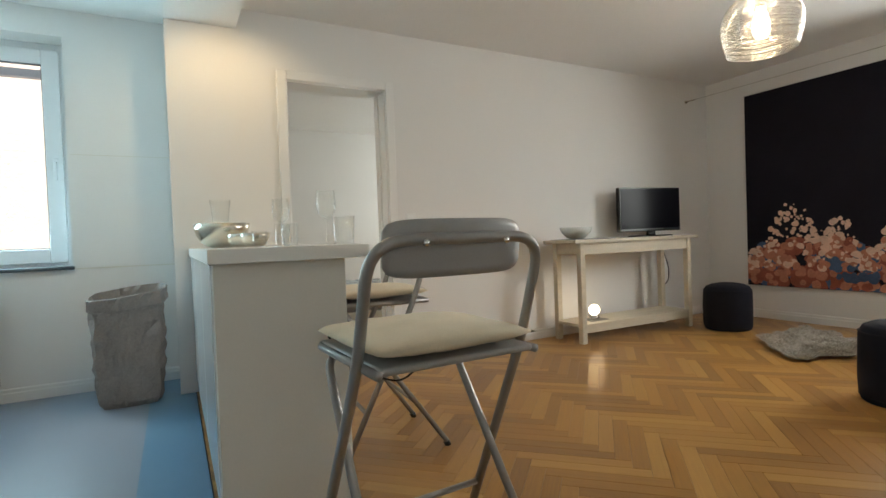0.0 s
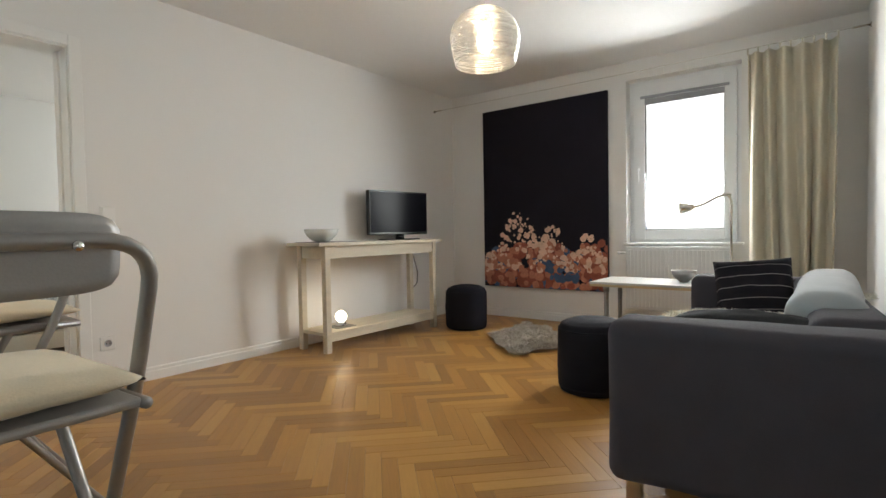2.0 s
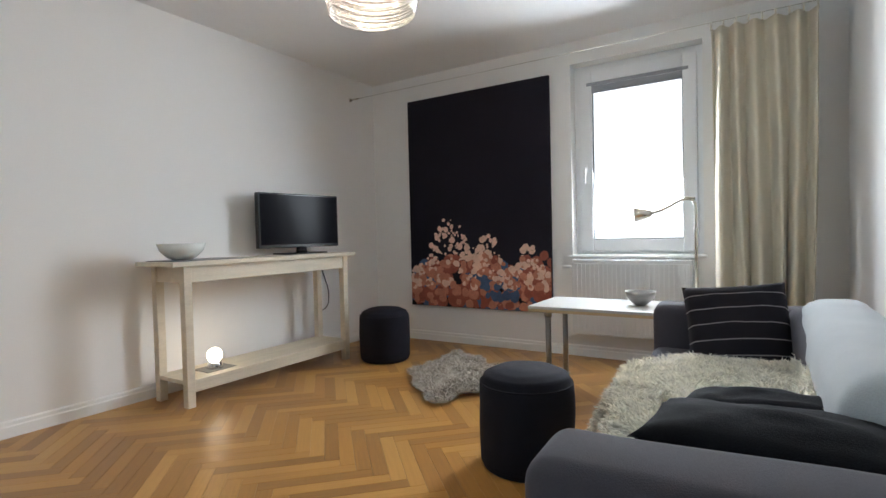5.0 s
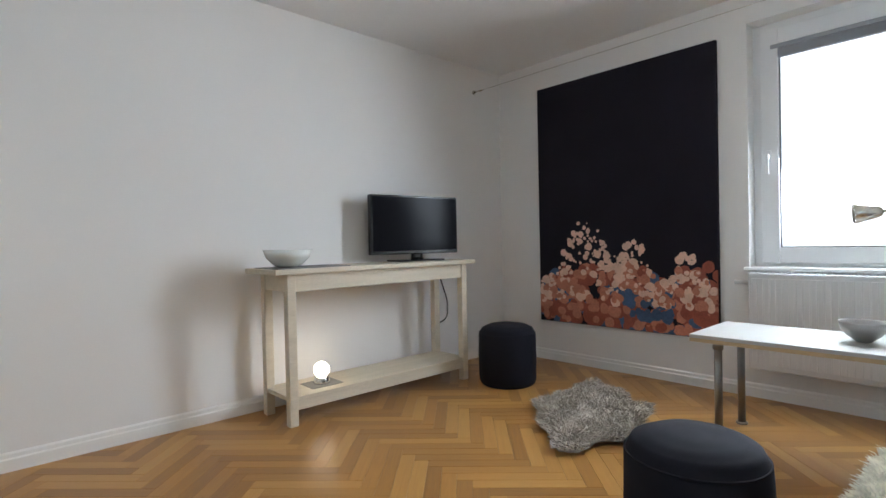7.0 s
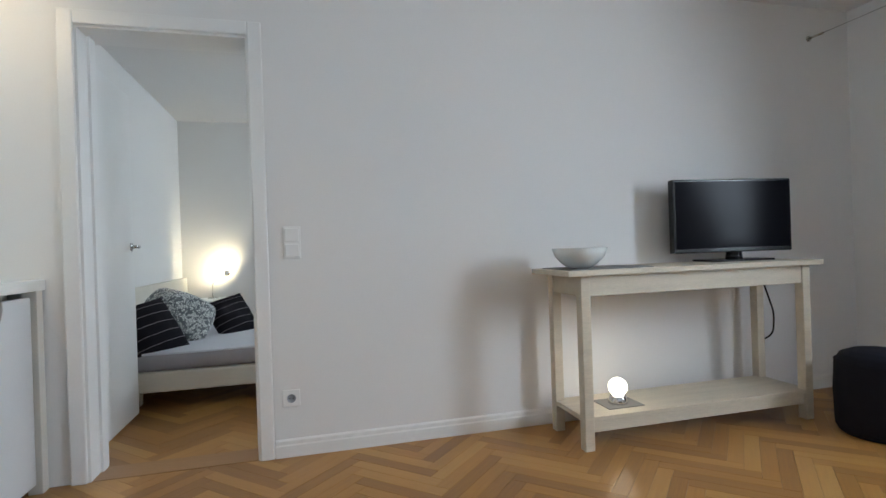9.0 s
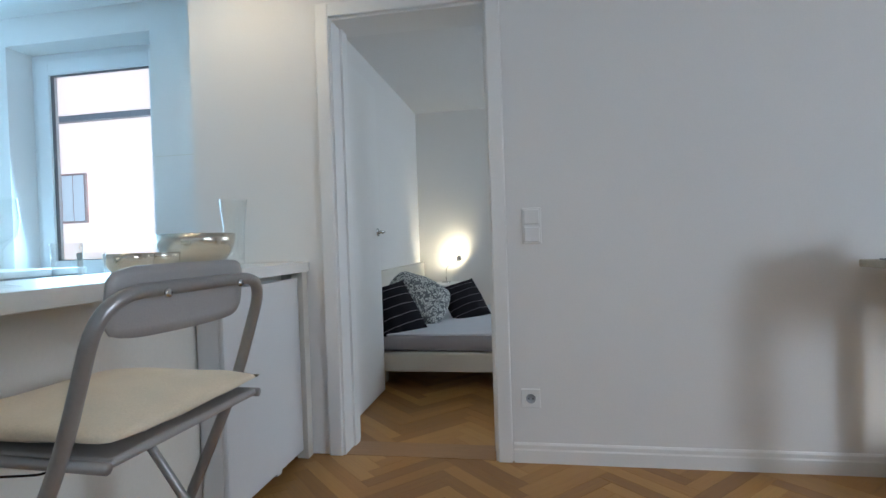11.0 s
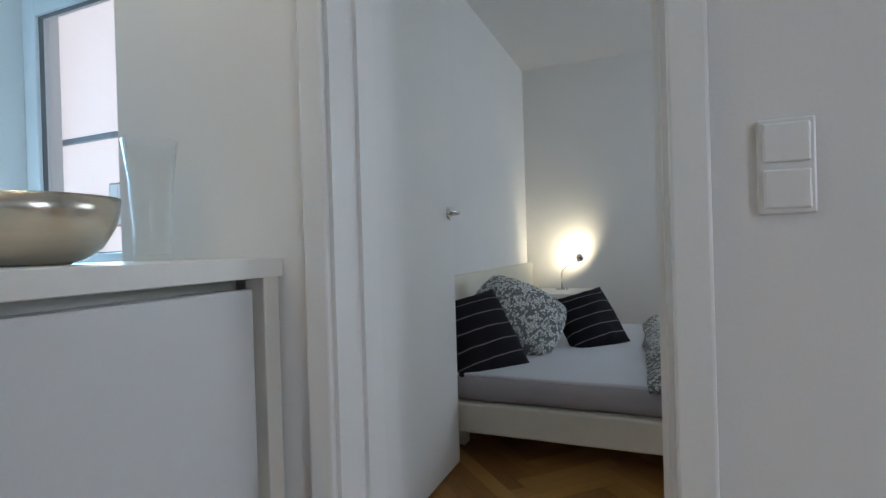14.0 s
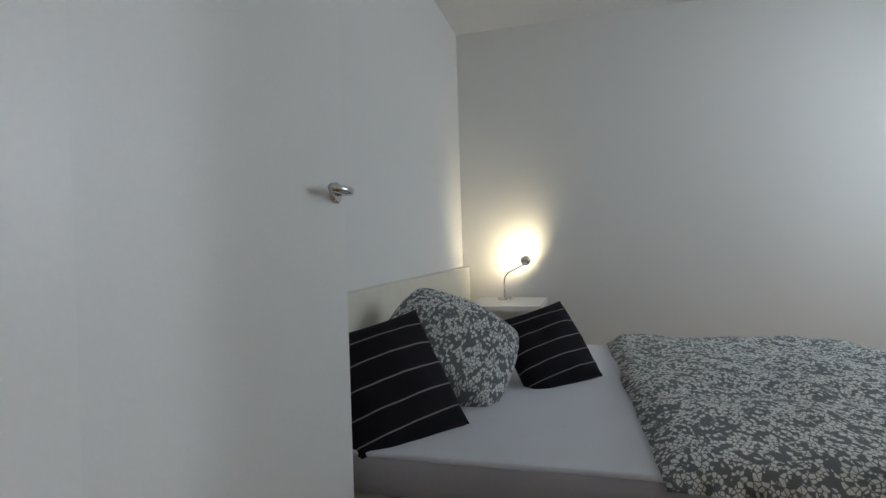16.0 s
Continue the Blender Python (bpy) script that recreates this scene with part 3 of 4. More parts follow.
# ---- herringbone ----
def clip(poly, axis, value, sign):
    out = []
    for (p, q) in zip(poly, poly[1:] + poly[:1]):
        a, b = sign * (p[axis] - value), sign * (q[axis] - value)
        if a >= 0:
            out.append(p)
        if a * b < 0:
            s = a / (a - b)
            out.append((p[0] + s * (q[0] - p[0]), p[1] + s * (q[1] - p[1])))
    return out


PL, PW = 0.455, 0.065
HERR = radians(45)


def herringbone(x0, x1, y0, y1, ox, oy):
    """Centres, turns and clipped outlines of the strips in a rectangle."""
    c, s = math.cos(HERR), math.sin(HERR)
    gap = 0.0004
    found = []
    for j in range(-150, 150):
        for k in range(-14, 15):
            for kind in (0, 1):
                bx = j * PW + k * 2 * PL
                by = j * PW
                if kind == 0:
                    cx, cy = bx + PL / 2, by + PW / 2
                else:
                    cx, cy = bx + PW / 2, by + PW + PL / 2
                wx, wy = c * cx - s * cy + ox, s * cx + c * cy + oy
                if not (x0 - 0.3 < wx < x1 + 0.3 and y0 - 0.3 < wy < y1 + 0.3):
                    continue
                ang = HERR + (math.pi / 2 if kind else 0)
                ca, sa = math.cos(ang), math.sin(ang)
                hl, hw = PL / 2 - gap, PW / 2 - gap
                poly = [(wx + ca * u - sa * v, wy + sa * u + ca * v) for u, v in ((-hl, -hw), (hl, -hw), (hl, hw), (-hl, hw))]
                whole = poly
                for axis, val, sg in ((0, x0, 1), (0, x1, -1), (1, y0, 1), (1, y1, -1)):
                    if len(poly) > 2:
                        poly = clip(poly, axis, val, sg)
                if len(poly) > 2:
                    found.append((wx, wy, ang, poly, poly == whole))
    return found


def joined_strips(name, strips, parent):
    verts, faces, uvs, tones = [], [], [], []
    rnd = random.Random(5)
    for wx, wy, ang, poly, _ in strips:
        base, tone, n = len(verts), rnd.random(), len(poly)
        dz = rnd.uniform(-0.0004, 0.0004)
        verts += [(x, y, dz) for x, y in poly] + [(x, y, -0.008) for x, y in poly]
        ca, sa = math.cos(ang), math.sin(ang)
        loc = [((x - wx) * ca + (y - wy) * sa, -(x - wx) * sa + (y - wy) * ca) for x, y in poly]
        faces.append(list(range(base, base + n)))
        uvs += loc
        tones += [tone] * n
        for i in range(n):
            faces.append([base + i, base + n + i, base + n + (i + 1) % n, base + (i + 1) % n])
            uvs += [loc[i], loc[i], loc[(i + 1) % n], loc[(i + 1) % n]]
            tones += [tone] * 4
    me = bpy.data.meshes.new(name)
    me.from_pydata(verts, [], faces)
    lay = me.uv_layers.new(name="UVMap")
    lay.data.foreach_set("uv", [v for p in uvs for v in p])
    at = me.attributes.new("tone", "FLOAT", "CORNER")
    at.data.foreach_set("value", tones)
    me.materials.append(M_PLANKS)
    return tagged(put(name, me, parent), kind="stuff")


def strip_mesh():
    bm = bmesh.new()
    hl, hw = PL / 2 - 0.0004, PW / 2 - 0.0004
    box_bm(bm, (-hl, -hw, -0.008), (hl, hw, 0.0), 0.0008, 1)
    uvl = bm.loops.layers.uv.new("UVMap")
    for f in bm.faces:
        for lp in f.loops:
            lp[uvl].uv = (lp.vert.co.x, lp.vert.co.y)
    return mesh_of(bm, "plank", M_PLANK)


# ---- bar ----
def bar():
    root = empty("bar_counter", pose(0, 0, 0), "white kitchen bar counter with laminate top and glossy fronts", "counter")
    x0, x1 = -1.385, -0.885
    box("worktop", (x0, -1.935, 0.862), (x1, -0.004, 0.907), M_BARTOP, root, bevel=0.002)
    box("end_panel", (x0 + 0.015, -1.90, 0.0), (-0.96, -1.86, 0.862), M_PANEL, root, bevel=0.002)
    box("back_panel", (-1.05, -1.86, 0.07), (-1.02, -0.02, 0.862), M_PANEL, root)
    box("plinth", (x0 + 0.05, -1.86, 0.0), (-1.03, -0.02, 0.10), M_PLINTH, root)
    for i in range(3):
        y0 = -1.86 + i * 0.61
        box("front", (x0 + 0.010, y0 + 0.002, 0.10), (x0 + 0.030, y0 + 0.608, 0.858), M_CAB, root, bevel=0.002)
    box("carcass", (x0 + 0.030, -1.86, 0.10), (-1.05, -0.02, 0.860), M_PANEL, root)
    box("wall_leg", (-0.950, -0.062, 0.0), (-0.893, -0.012, 0.862), M_PANEL, root, bevel=0.003)
    return root


bar()


def bar_radiator():
    root = empty("radiator", pose(0, 0, 0), "flat white radiator with slotted top under the bar", "radiator")
    box("panel", (-0.925, -0.666, 0.05), (-0.905, -0.084, 0.838), M_RAD, root, bevel=0.006)
    box("back_panel", (-1.015, -0.655, 0.06), (-1.003, -0.095, 0.832), M_RAD, root, bevel=0.003)
    for y in (-0.664, -0.104):
        box("side_cover", (-1.003, y, 0.06), (-0.925, y + 0.018, 0.822), M_RAD, root, bevel=0.003)
    for i in range(27):
        box("slat", (-1.0, -0.638 + 0.0195 * i, 0.812), (-0.928, -0.631 + 0.0195 * i, 0.828), M_RAD, root)
    # dark block below the slats paints the shade between the panels
    box("core", (-1.0, -0.64, 0.08), (-0.93, -0.11, 0.79), M_DARK, root)
    for y in (-0.55, -0.25):
        box("foot", (-1.0, y, 0.0), (-0.95, y + 0.04, 0.06), M_RAD, root)
    return root


bar_radiator()


# ---- folding bar chairs ----
def folding_chair(m):
    """Faces +y; folding steel tube frame with loose cushion."""
    c = empty("folding_chair", m, "folding grey steel bar chair with beige tie-on cushion", "chair", "chairs at the bar")
    w = 0.215
    # rear legs lean backwards at the foot, front legs cross under the seat
    back = arc([(-w - 0.02, 0.20, 0.012), (-w, -0.13, 0.66), (-w, -0.215, 0.915), (w, -0.215, 0.915), (w, -0.13, 0.66), (w + 0.02, 0.20, 0.012)], 0.085, 7)
    tube("back_frame", back, 0.0125, M_TUBE, c)
    f = w - 0.03
    tube("leg_frame", arc([(-f - 0.02, -0.27, 0.012), (-f, 0.17, 0.63), (f, 0.17, 0.63), (f + 0.02, -0.27, 0.012)], 0.06, 6), 0.011, M_TUBE, c)
    tube("foot_rest", [(-f - 0.01, -0.13, 0.21), (f + 0.01, -0.13, 0.21)], 0.009, M_TUBE, c)
    tube("brace", [(-w - 0.008, 0.10, 0.21), (w + 0.008, 0.10, 0.21)], 0.009, M_TUBE, c)
    bm = bmesh.new()
    box_bm(bm, (-0.195, -0.20, 0.645), (0.195, 0.19, 0.662), 0.008, 3)
    put("seat", mesh_of(bm, "seat", M_PLATE), c)
    tube("seat_rim", arc([(-0.20, -0.20, 0.65), (-0.20, 0.195, 0.65), (0.20, 0.195, 0.65), (0.20, -0.20, 0.65)], 0.05), 0.010, M_TUBE, c)
    # curved backrest plate
    bm = bmesh.new()
    n, rows = 20, 7
    grid = []
    for layer in (0, 1):
        g = []
        for j in range(rows + 1):
            r = []
            for i in range(n + 1):
                u, v = 2 * i / n - 1, j / rows
                x = u * (0.175 - 0.012 * (2 * v - 1) ** 6)
                z = 0.835 + 0.122 * v - 0.010 * abs(u) ** 8 * (2 * v - 1)
                y = -0.178 - 0.10 * (z - 0.835) - 0.022 * (1 - u * u) + 0.006 * layer
                r.append(bm.verts.new((x, y, z)))
            g.append(r)
        grid.append(g)
        for j in range(rows):
            for i in range(n):
                bm.faces.new((g[j][i], g[j][i + 1], g[j + 1][i + 1], g[j + 1][i]))
    a, b = grid
    rim = [(0, i) for i in range(n)] + [(j, n) for j in range(rows)] + [(rows, i) for i in range(n, 0, -1)] + [(j, 0) for j in range(rows, 0, -1)]
    for (j, i), (q, p) in zip(rim, rim[1:] + rim[:1]):
        bm.faces.new((a[j][i], a[q][p], b[q][p], b[j][i]))
    put("backrest", mesh_of(bm, "backrest", M_PLATE, True), c)
    for s in (-1, 1):
        k = lathe("screw", [(0, 0), (0.008, 0), (0.007, 0.004), (0, 0.005)], M_CHROME, c, seg=14)
        k.matrix_local = pose(s * 0.10, -0.232, 0.908, 90)
        tube("foot_cap", [(s * (w + 0.020), 0.20, 0.0), (s * (w + 0.019), 0.191, 0.022)], 0.015, M_BLACKPL, c)
        tube("foot_cap", [(s * (f + 0.020), -0.27, 0.0), (s * (f + 0.019), -0.261, 0.020)], 0.014, M_BLACKPL, c)
    cu = put("cushion", pillow_mesh("cushion", 0.42, 0.42, 0.055, M_CUSH, 3, pinch=0.02), c)
    cu.matrix_local = pose(0, -0.005, 0.690)
    tube("tie", arc([(-0.17, 0.19, 0.668), (-0.10, 0.22, 0.56), (0.05, 0.215, 0.50), (0.17, 0.19, 0.60)], 0.04), 0.003, M_BLACKPL, c, seg=6)
    return c


CHAIR = folding_chair(pose(-0.940, -2.43, 0, 0, 0, 3))
copy_thing(CHAIR, pose(-0.69, -1.375, 0, 0, 0, 87))


# ---- console table, television and what stands on it ----
def console():
    t = empty("console_table", pose(0, 0, 0), "whitewashed wooden console table with a lower shelf", "table")
    x0, x1, y0, y1 = 1.462, 2.835, -0.430, -0.085
    box("top", (x0 - 0.078, y0 - 0.028, 0.832), (x1 + 0.066, y1 + 0.03, 0.860), M_OAK, t, bevel=0.004)
    L = 0.05
    for x in (x0, x1 - L):
        for y in (y0, y1 - L):
            box("leg", (x, y, 0.0), (x + L, y + L, 0.832), M_OAK, t, bevel=0.004)
    box("apron", (x0 + L, y0 + 0.008, 0.735), (x1 - L, y0 + 0.028, 0.832), M_OAK, t, bevel=0.002)
    box("apron", (x0 + L, y1 - 0.028, 0.735), (x1 - L, y1 - 0.008, 0.832), M_OAK, t, bevel=0.002)
    box("apron", (x0 + 0.008, y0 + L, 0.735), (x0 + 0.028, y1 - L, 0.832), M_OAK, t, bevel=0.002)
    box("apron", (x1 - 0.028, y0 + L, 0.735), (x1 - 0.008, y1 - L, 0.832), M_OAK, t, bevel=0.002)
    box("shelf", (x0 + 0.006, y0 + 0.006, 0.135), (x1 - 0.006, y1 - 0.006, 0.160), M_OAK, t, bevel=0.003)
    box("shelf_rail", (x0 + L, y0 + 0.012, 0.085), (x1 - L, y0 + 0.03, 0.135), M_OAK, t, bevel=0.002)
    return t


console()


def television():
    t = empty("television", pose(2.55, -0.217, 0.861, 0, 0, -7), "black flat television on a low stand", "television")
    box("body", (-0.362, -0.006, 0.050), (0.362, 0.045, 0.462), M_BLACKPL, t, bevel=0.006)
    box("screen", (-0.349, -0.009, 0.075), (0.349, -0.005, 0.450), M_SCREEN, t)
    box("back", (-0.22, 0.045, 0.10), (0.22, 0.075, 0.38), M_BLACKPL, t, bevel=0.012)
    lathe("neck", [(0, 0.005), (0.045, 0.005), (0.04, 0.05), (0, 0.05)], M_BLACKPL, t, seg=20)
    box("foot", (-0.19, -0.08, 0.0), (0.19, 0.10, 0.012), M_BLACKPL, t, bevel=0.005)
    return t


television()
tagged(tube("cable", arc([(2.62, -0.13, 0.92), (2.80, -0.045, 0.84), (2.90, -0.06, 0.75), (2.99, -0.06, 0.52), (3.00, -0.04, 0.38), (2.92, -0.012, 0.345)], 0.05), 0.005, M_BLACKPL),
       "black television cable hanging behind the console table", "cable")

tagged(lathe("bowl", [(0, 0.0), (0.05, 0.0), (0.082, 0.018), (0.118, 0.055), (0.134, 0.098), (0.130, 0.099), (0.114, 0.060), (0.077, 0.024), (0, 0.012)], M_BOWL, seg=48,
             m=pose(1.525, -0.315, 0.866)), "pale frosted glass bowl on the console table", "bowl")
tagged(box("place_mat", (1.41, -0.435, 0.8605), (1.86, -0.13, 0.865), M_MAT, bevel=0.001), "grey woven place mat on the console table", "mat")


def globe_lamp():
    g = empty("table_lamp", pose(1.74, -0.277, 0.161), "small lit globe lamp with a chrome ring base", "lamp")
    sphere = [(0.047 * math.sin(math.pi * i / 20), 0.084 - 0.047 * math.cos(math.pi * i / 20)) for i in range(21)]
    lathe("globe", sphere, M_GLOBE, g, seg=32)
    lathe("base", [(0, 0.003), (0.048, 0.003), (0.05, 0.012), (0.043, 0.030), (0.040, 0.042), (0.0, 0.042)], M_CHROME, g, seg=32)
    box("tile", (-0.10, -0.08, 0.0), (0.10, 0.08, 0.003), M_MAT, g)
    return g


globe_lamp()


# ---- poufs ----
def pouf(m):
    p = empty("pouf", m, "round black fabric pouf with piped seams", "pouf", "black poufs")
    r, h = 0.196, 0.405
    prof = [(0, h + 0.012), (r * 0.4, h + 0.009), (r * 0.70, h), (r * 0.90, h - 0.018), (r, h - 0.060), (r + 0.004, h * 0.5), (r, 0.04), (r * 0.95, 0.008), (r * 0.9, 0.0), (0, 0.0)]
    prof2 = []
    for (a, z), (b, y) in zip(prof, prof[1:]):
        prof2 += [(a + (b - a) * k / 4, z + (y - z) * k / 4) for k in range(4)]
    prof2.append(prof[-1])
    o = lathe("body", prof2, M_POUF, p, seg=48)
    for v in o.data.vertices:
        k = 1 + 0.02 * noise.noise(v.co * 9)
        v.co.x *= k
        v.co.y *= k
        v.co.z *= 1 + 0.012 * noise.noise(v.co * 7) if v.co.z > 0.3 else 1
    for z, rr in ((h - 0.05, r * 0.987), (0.03, r * 0.985)):
        tube("piping", [(rr * math.cos(a), rr * math.sin(a), z) for a in [2 * math.pi * i / 40 for i in range(41)]], 0.0035, M_POUF, p, seg=6)
    return p


P = pouf(pose(2.95, -0.70, 0))
copy_thing(P, pose(1.76, -2.41, 0, 0, 0, 50))


# ---- sofa ----
def soft_box(name, lo, hi, material, parent, bevel=0.05, seed=0, amp=0.006):
    bm = bmesh.new()
    box_bm(bm, lo, hi, bevel, 5)
    bmesh.ops.subdivide_edges(bm, edges=[e for e in bm.edges if e.calc_length() > 0.15], cuts=8, use_grid_fill=True)
    o = put(name, mesh_of(bm, name, material, True), parent)
    for v in o.data.vertices:
        d = noise.noise_vector(v.co * 5 + Vector((seed, 0, 0))) * amp
        v.co += d
    return o


SX0, SX1, SYF = 0.49, 2.49, -2.955
SYB = YS + 0.03


def sofa():
    s = empty("sofa", pose(SX0, SYB, 0, 0, 0, 4) @ pose(-SX0, -SYB, 0), "dark grey fabric two-seat sofa with padded arms", "sofa")
    soft_box("arm", (SX0, SYB, 0.15), (SX0 + 0.20, SYF, 0.645), M_SOFA, s, 0.045, 1)
    soft_box("arm", (SX1 - 0.20, SYB, 0.15), (SX1, SYF, 0.635), M_SOFA, s, 0.045, 2)
    soft_box("backrest", (SX0 + 0.19, SYB, 0.15), (SX1 - 0.19, SYB + 0.22, 0.66), M_SOFA, s, 0.055, 3)
    soft_box("base", (SX0 + 0.19, SYB + 0.1, 0.15), (SX1 - 0.19, SYF - 0.02, 0.33), M_SOFA, s, 0.03, 4)
    soft_box("seat", (SX0 + 0.20, SYB + 0.19, 0.32), (SX1 - 0.20, SYF, 0.455), M_SOFA, s, 0.05, 5)
    for x in (SX0 + 0.05, SX1 - 0.09):
        for y in (SYB + 0.06, SYF - 0.09):
            box("leg", (x, y, 0.0), (x + 0.045, y + 0.045, 0.155), M_STEEL, s, bevel=0.004)
    return s


sofa()


def cushion(name, w, h, t, material, m, label, seed, group=""):
    o = put(name, pillow_mesh(name, w, h, t, material, seed), None, m)
    return tagged(o, label, "cushion", group)


cushion("cushion", 0.40, 0.40, 0.15, M_STRIPE, pose(2.11, -3.176, 0.575, 62, 0, -84) @ pose(0, 0, 0, 0, 0, 5), "black cushion with thin pale stripes leaning on the sofa arm", 4)
cushion("cushion", 0.31, 0.50, 0.10, M_BLACKCL, pose(0.85, -3.29, 0.592, 0, 4, -3), "black cotton cushion lying beside the sofa arm", 6)
cushion("cushion", 0.38, 0.24, 0.10, M_BLACKCL, pose(1.25, -3.25, 0.520, 4, 4, 86), "small black cushion lying on the sheepskin", 8)
CO = empty("cushion", pose(0, 0, 0), "pale grey padded back cushion along the sofa back", "cushion")
soft_box("pad", (0.90, SYB + 0.07, 0.46), (SX1 - 0.24, SYB + 0.31, 0.705), M_PALECL, CO, 0.09, 9, 0.009)


def fur(name, outline, top, material, label, count, length, seed):
    """A hide: a soft slab with an uneven outline, covered in thousands of bent hairs."""
    rnd = random.Random(seed)
    root = empty(name, pose(0, 0, 0), label, "sheepskin")
    bm = bmesh.new()
    rings = []
    n = 48
    for k in range(9):
        q = k / 8
        ring = []
        for i in range(n):
            a = 2 * math.pi * i / n
            x, y = outline(a, q)
            ring.append(bm.verts.new((x, y, top(x, y) + 0.012 * (1 - q ** 4))))
        rings.append(ring)
    for a, b in zip(rings, rings[1:]):
        for i in range(n):
            bm.faces.new((a[i], a[(i + 1) % n], b[(i + 1) % n], b[i]))
    put("hide", mesh_of(bm, "hide", material, True), root)
    verts, faces = [], []
    for _ in range(count):
        a, q = rnd.uniform(0, 2 * math.pi), math.sqrt(rnd.random())
        x, y = outline(a, q)
        z = top(x, y) + 0.008
        sw = noise.noise_vector(Vector((x * 9, y * 9, seed))) * 1.4
        d = Vector((sw.x + rnd.uniform(-0.5, 0.5), sw.y + rnd.uniform(-0.5, 0.5), 0.55 + 0.5 * rnd.random())).normalized()
        if q > 0.85:
            d = (d + 0.7 * Vector((math.cos(a), math.sin(a), -0.3))).normalized()
        l = length * rnd.uniform(0.6, 1.2)
        side = d.cross(Vector((rnd.random() - 0.5, rnd.random() - 0.5, 0.2))).normalized() * 0.0034
        p = Vector((x, y, z))
        mid = p + d * l * 0.55
        tip = p + d * l + Vector((d.x, d.y, -0.6)) * l * 0.25
        b = len(verts)
        verts += [p - side, p + side, mid + side * 0.8, mid - side * 0.8, tip]
        faces += [(b, b + 1, b + 2, b + 3), (b + 3, b + 2, b + 4)]
    me = bpy.data.meshes.new("hair")
    me.from_pydata(verts, [], faces)
    me.materials.append(material)
    tagged(put("hair", me, root), kind="stuff")
    return root


def hide_outline(cx, cy, rx, ry, turn, seed):
    def at(a, q):
        k = q * (1 + 0.30 * noise.noise(Vector((2 * math.cos(a), 2 * math.sin(a), seed))) + 0.13 * math.cos(4 * a + 0.6))
        x, y = rx * k * math.cos(a), ry * k * math.sin(a)
        return cx + x * math.cos(turn) - y * math.sin(turn), cy + x * math.sin(turn) + y * math.cos(turn)
    return at


fur("sheepskin", hide_outline(2.74, -1.47, 0.52, 0.28, radians(26), 2), lambda x, y: 0.018 + 0.06 * max(0, noise.noise(Vector((x * 5, y * 5, 0)))), M_FUR2,
    "grey sheepskin lying on the parquet floor", 12000, 0.032, 2)


def seat_top(x, y):
    z = 0.462
    edge = SYF + 0.035 + 0.07 * (x - SX0)
    if y > edge:
        z -= (y - edge) * 2.2
    if y < SYB + 0.34:
        z += min(0.15, (SYB + 0.34 - y) * 1.5)
    return z


fur("sheepskin", hide_outline(1.50, -3.17, 0.54, 0.40, 0.07, 7), seat_top, M_FUR, "cream and grey sheepskin spread over the sofa seat", 34000, 0.028, 7)


# ---- low table by the window ----
def low_table():
    t = empty("low_table", pose(0, 0, 0), "white-topped low table with tubular steel legs", "table")
    x0, x1, y0, y1 = 2.76, 3.27, -3.10, -2.005
    box("top", (x0, y0, 0.502), (x1, y1, 0.520), M_TABLE, t, bevel=0.002)
    box("edge_band", (x0 + 0.002, y0 + 0.002, 0.484), (x1 - 0.002, y1 - 0.002, 0.502), M_EDGE, t)
    for x in (x0 + 0.09, x1 - 0.09):
        for y in (y0 + 0.12, y1 - 0.10):
            tube("leg", [(x, y, 0.008), (x, y, 0.484)], 0.018, M_LEG, t, seg=16)
            tube("foot", [(x, y, 0.0), (x, y, 0.012)], 0.028, M_LEG, t, seg=16)
            tube("collar", [(x, y, 0.444), (x, y, 0.484)], 0.024, M_LEG, t, seg=16)
    return t


low_table()
BOWLP = [(0, 0.004), (0.035, 0.0), (0.04, 0.006), (0.075, 0.030), (0.102, 0.062), (0.112, 0.095), (0.109, 0.095), (0.098, 0.064), (0.072, 0.035), (0.03, 0.010), (0, 0.009)]
tagged(lathe("bowl", [(r * 0.80, z * 0.92) for r, z in BOWLP], M_TUBE, seg=48, m=pose(3.03, -2.63, 0.520)), "brushed steel bowl on the low table", "bowl")


def reading_lamp():
    f = empty("floor_lamp", pose(3.165, -2.925, 0), "slim steel floor lamp with a flexible neck", "lamp")
    lathe("base", [(0, 0), (0.12, 0), (0.12, 0.012), (0.02, 0.022), (0, 0.022)], M_STEEL, f, seg=32)
    # arm swings over towards the picture
    pts = arc([(0, 0, 0.02), (0, 0.0, 1.16), (-0.01, 0.06, 1.17), (-0.06, 0.20, 1.085), (-0.08, 0.25, 1.08)], 0.06, 8)
    tube("pole", pts, 0.0085, M_STEEL, f)
    h = lathe("shade", [(0.012, 0.0), (0.022, 0.004), (0.030, 0.03), (0.046, 0.10), (0.044, 0.10), (0.028, 0.032), (0.0, 0.010)], M_STEEL, f, seg=28)
    h.matrix_local = look((-0.075, 0.235, 1.082), (0.25, -1.0, 1.17)) @ pose(0, 0, 0)
    return f


reading_lamp()


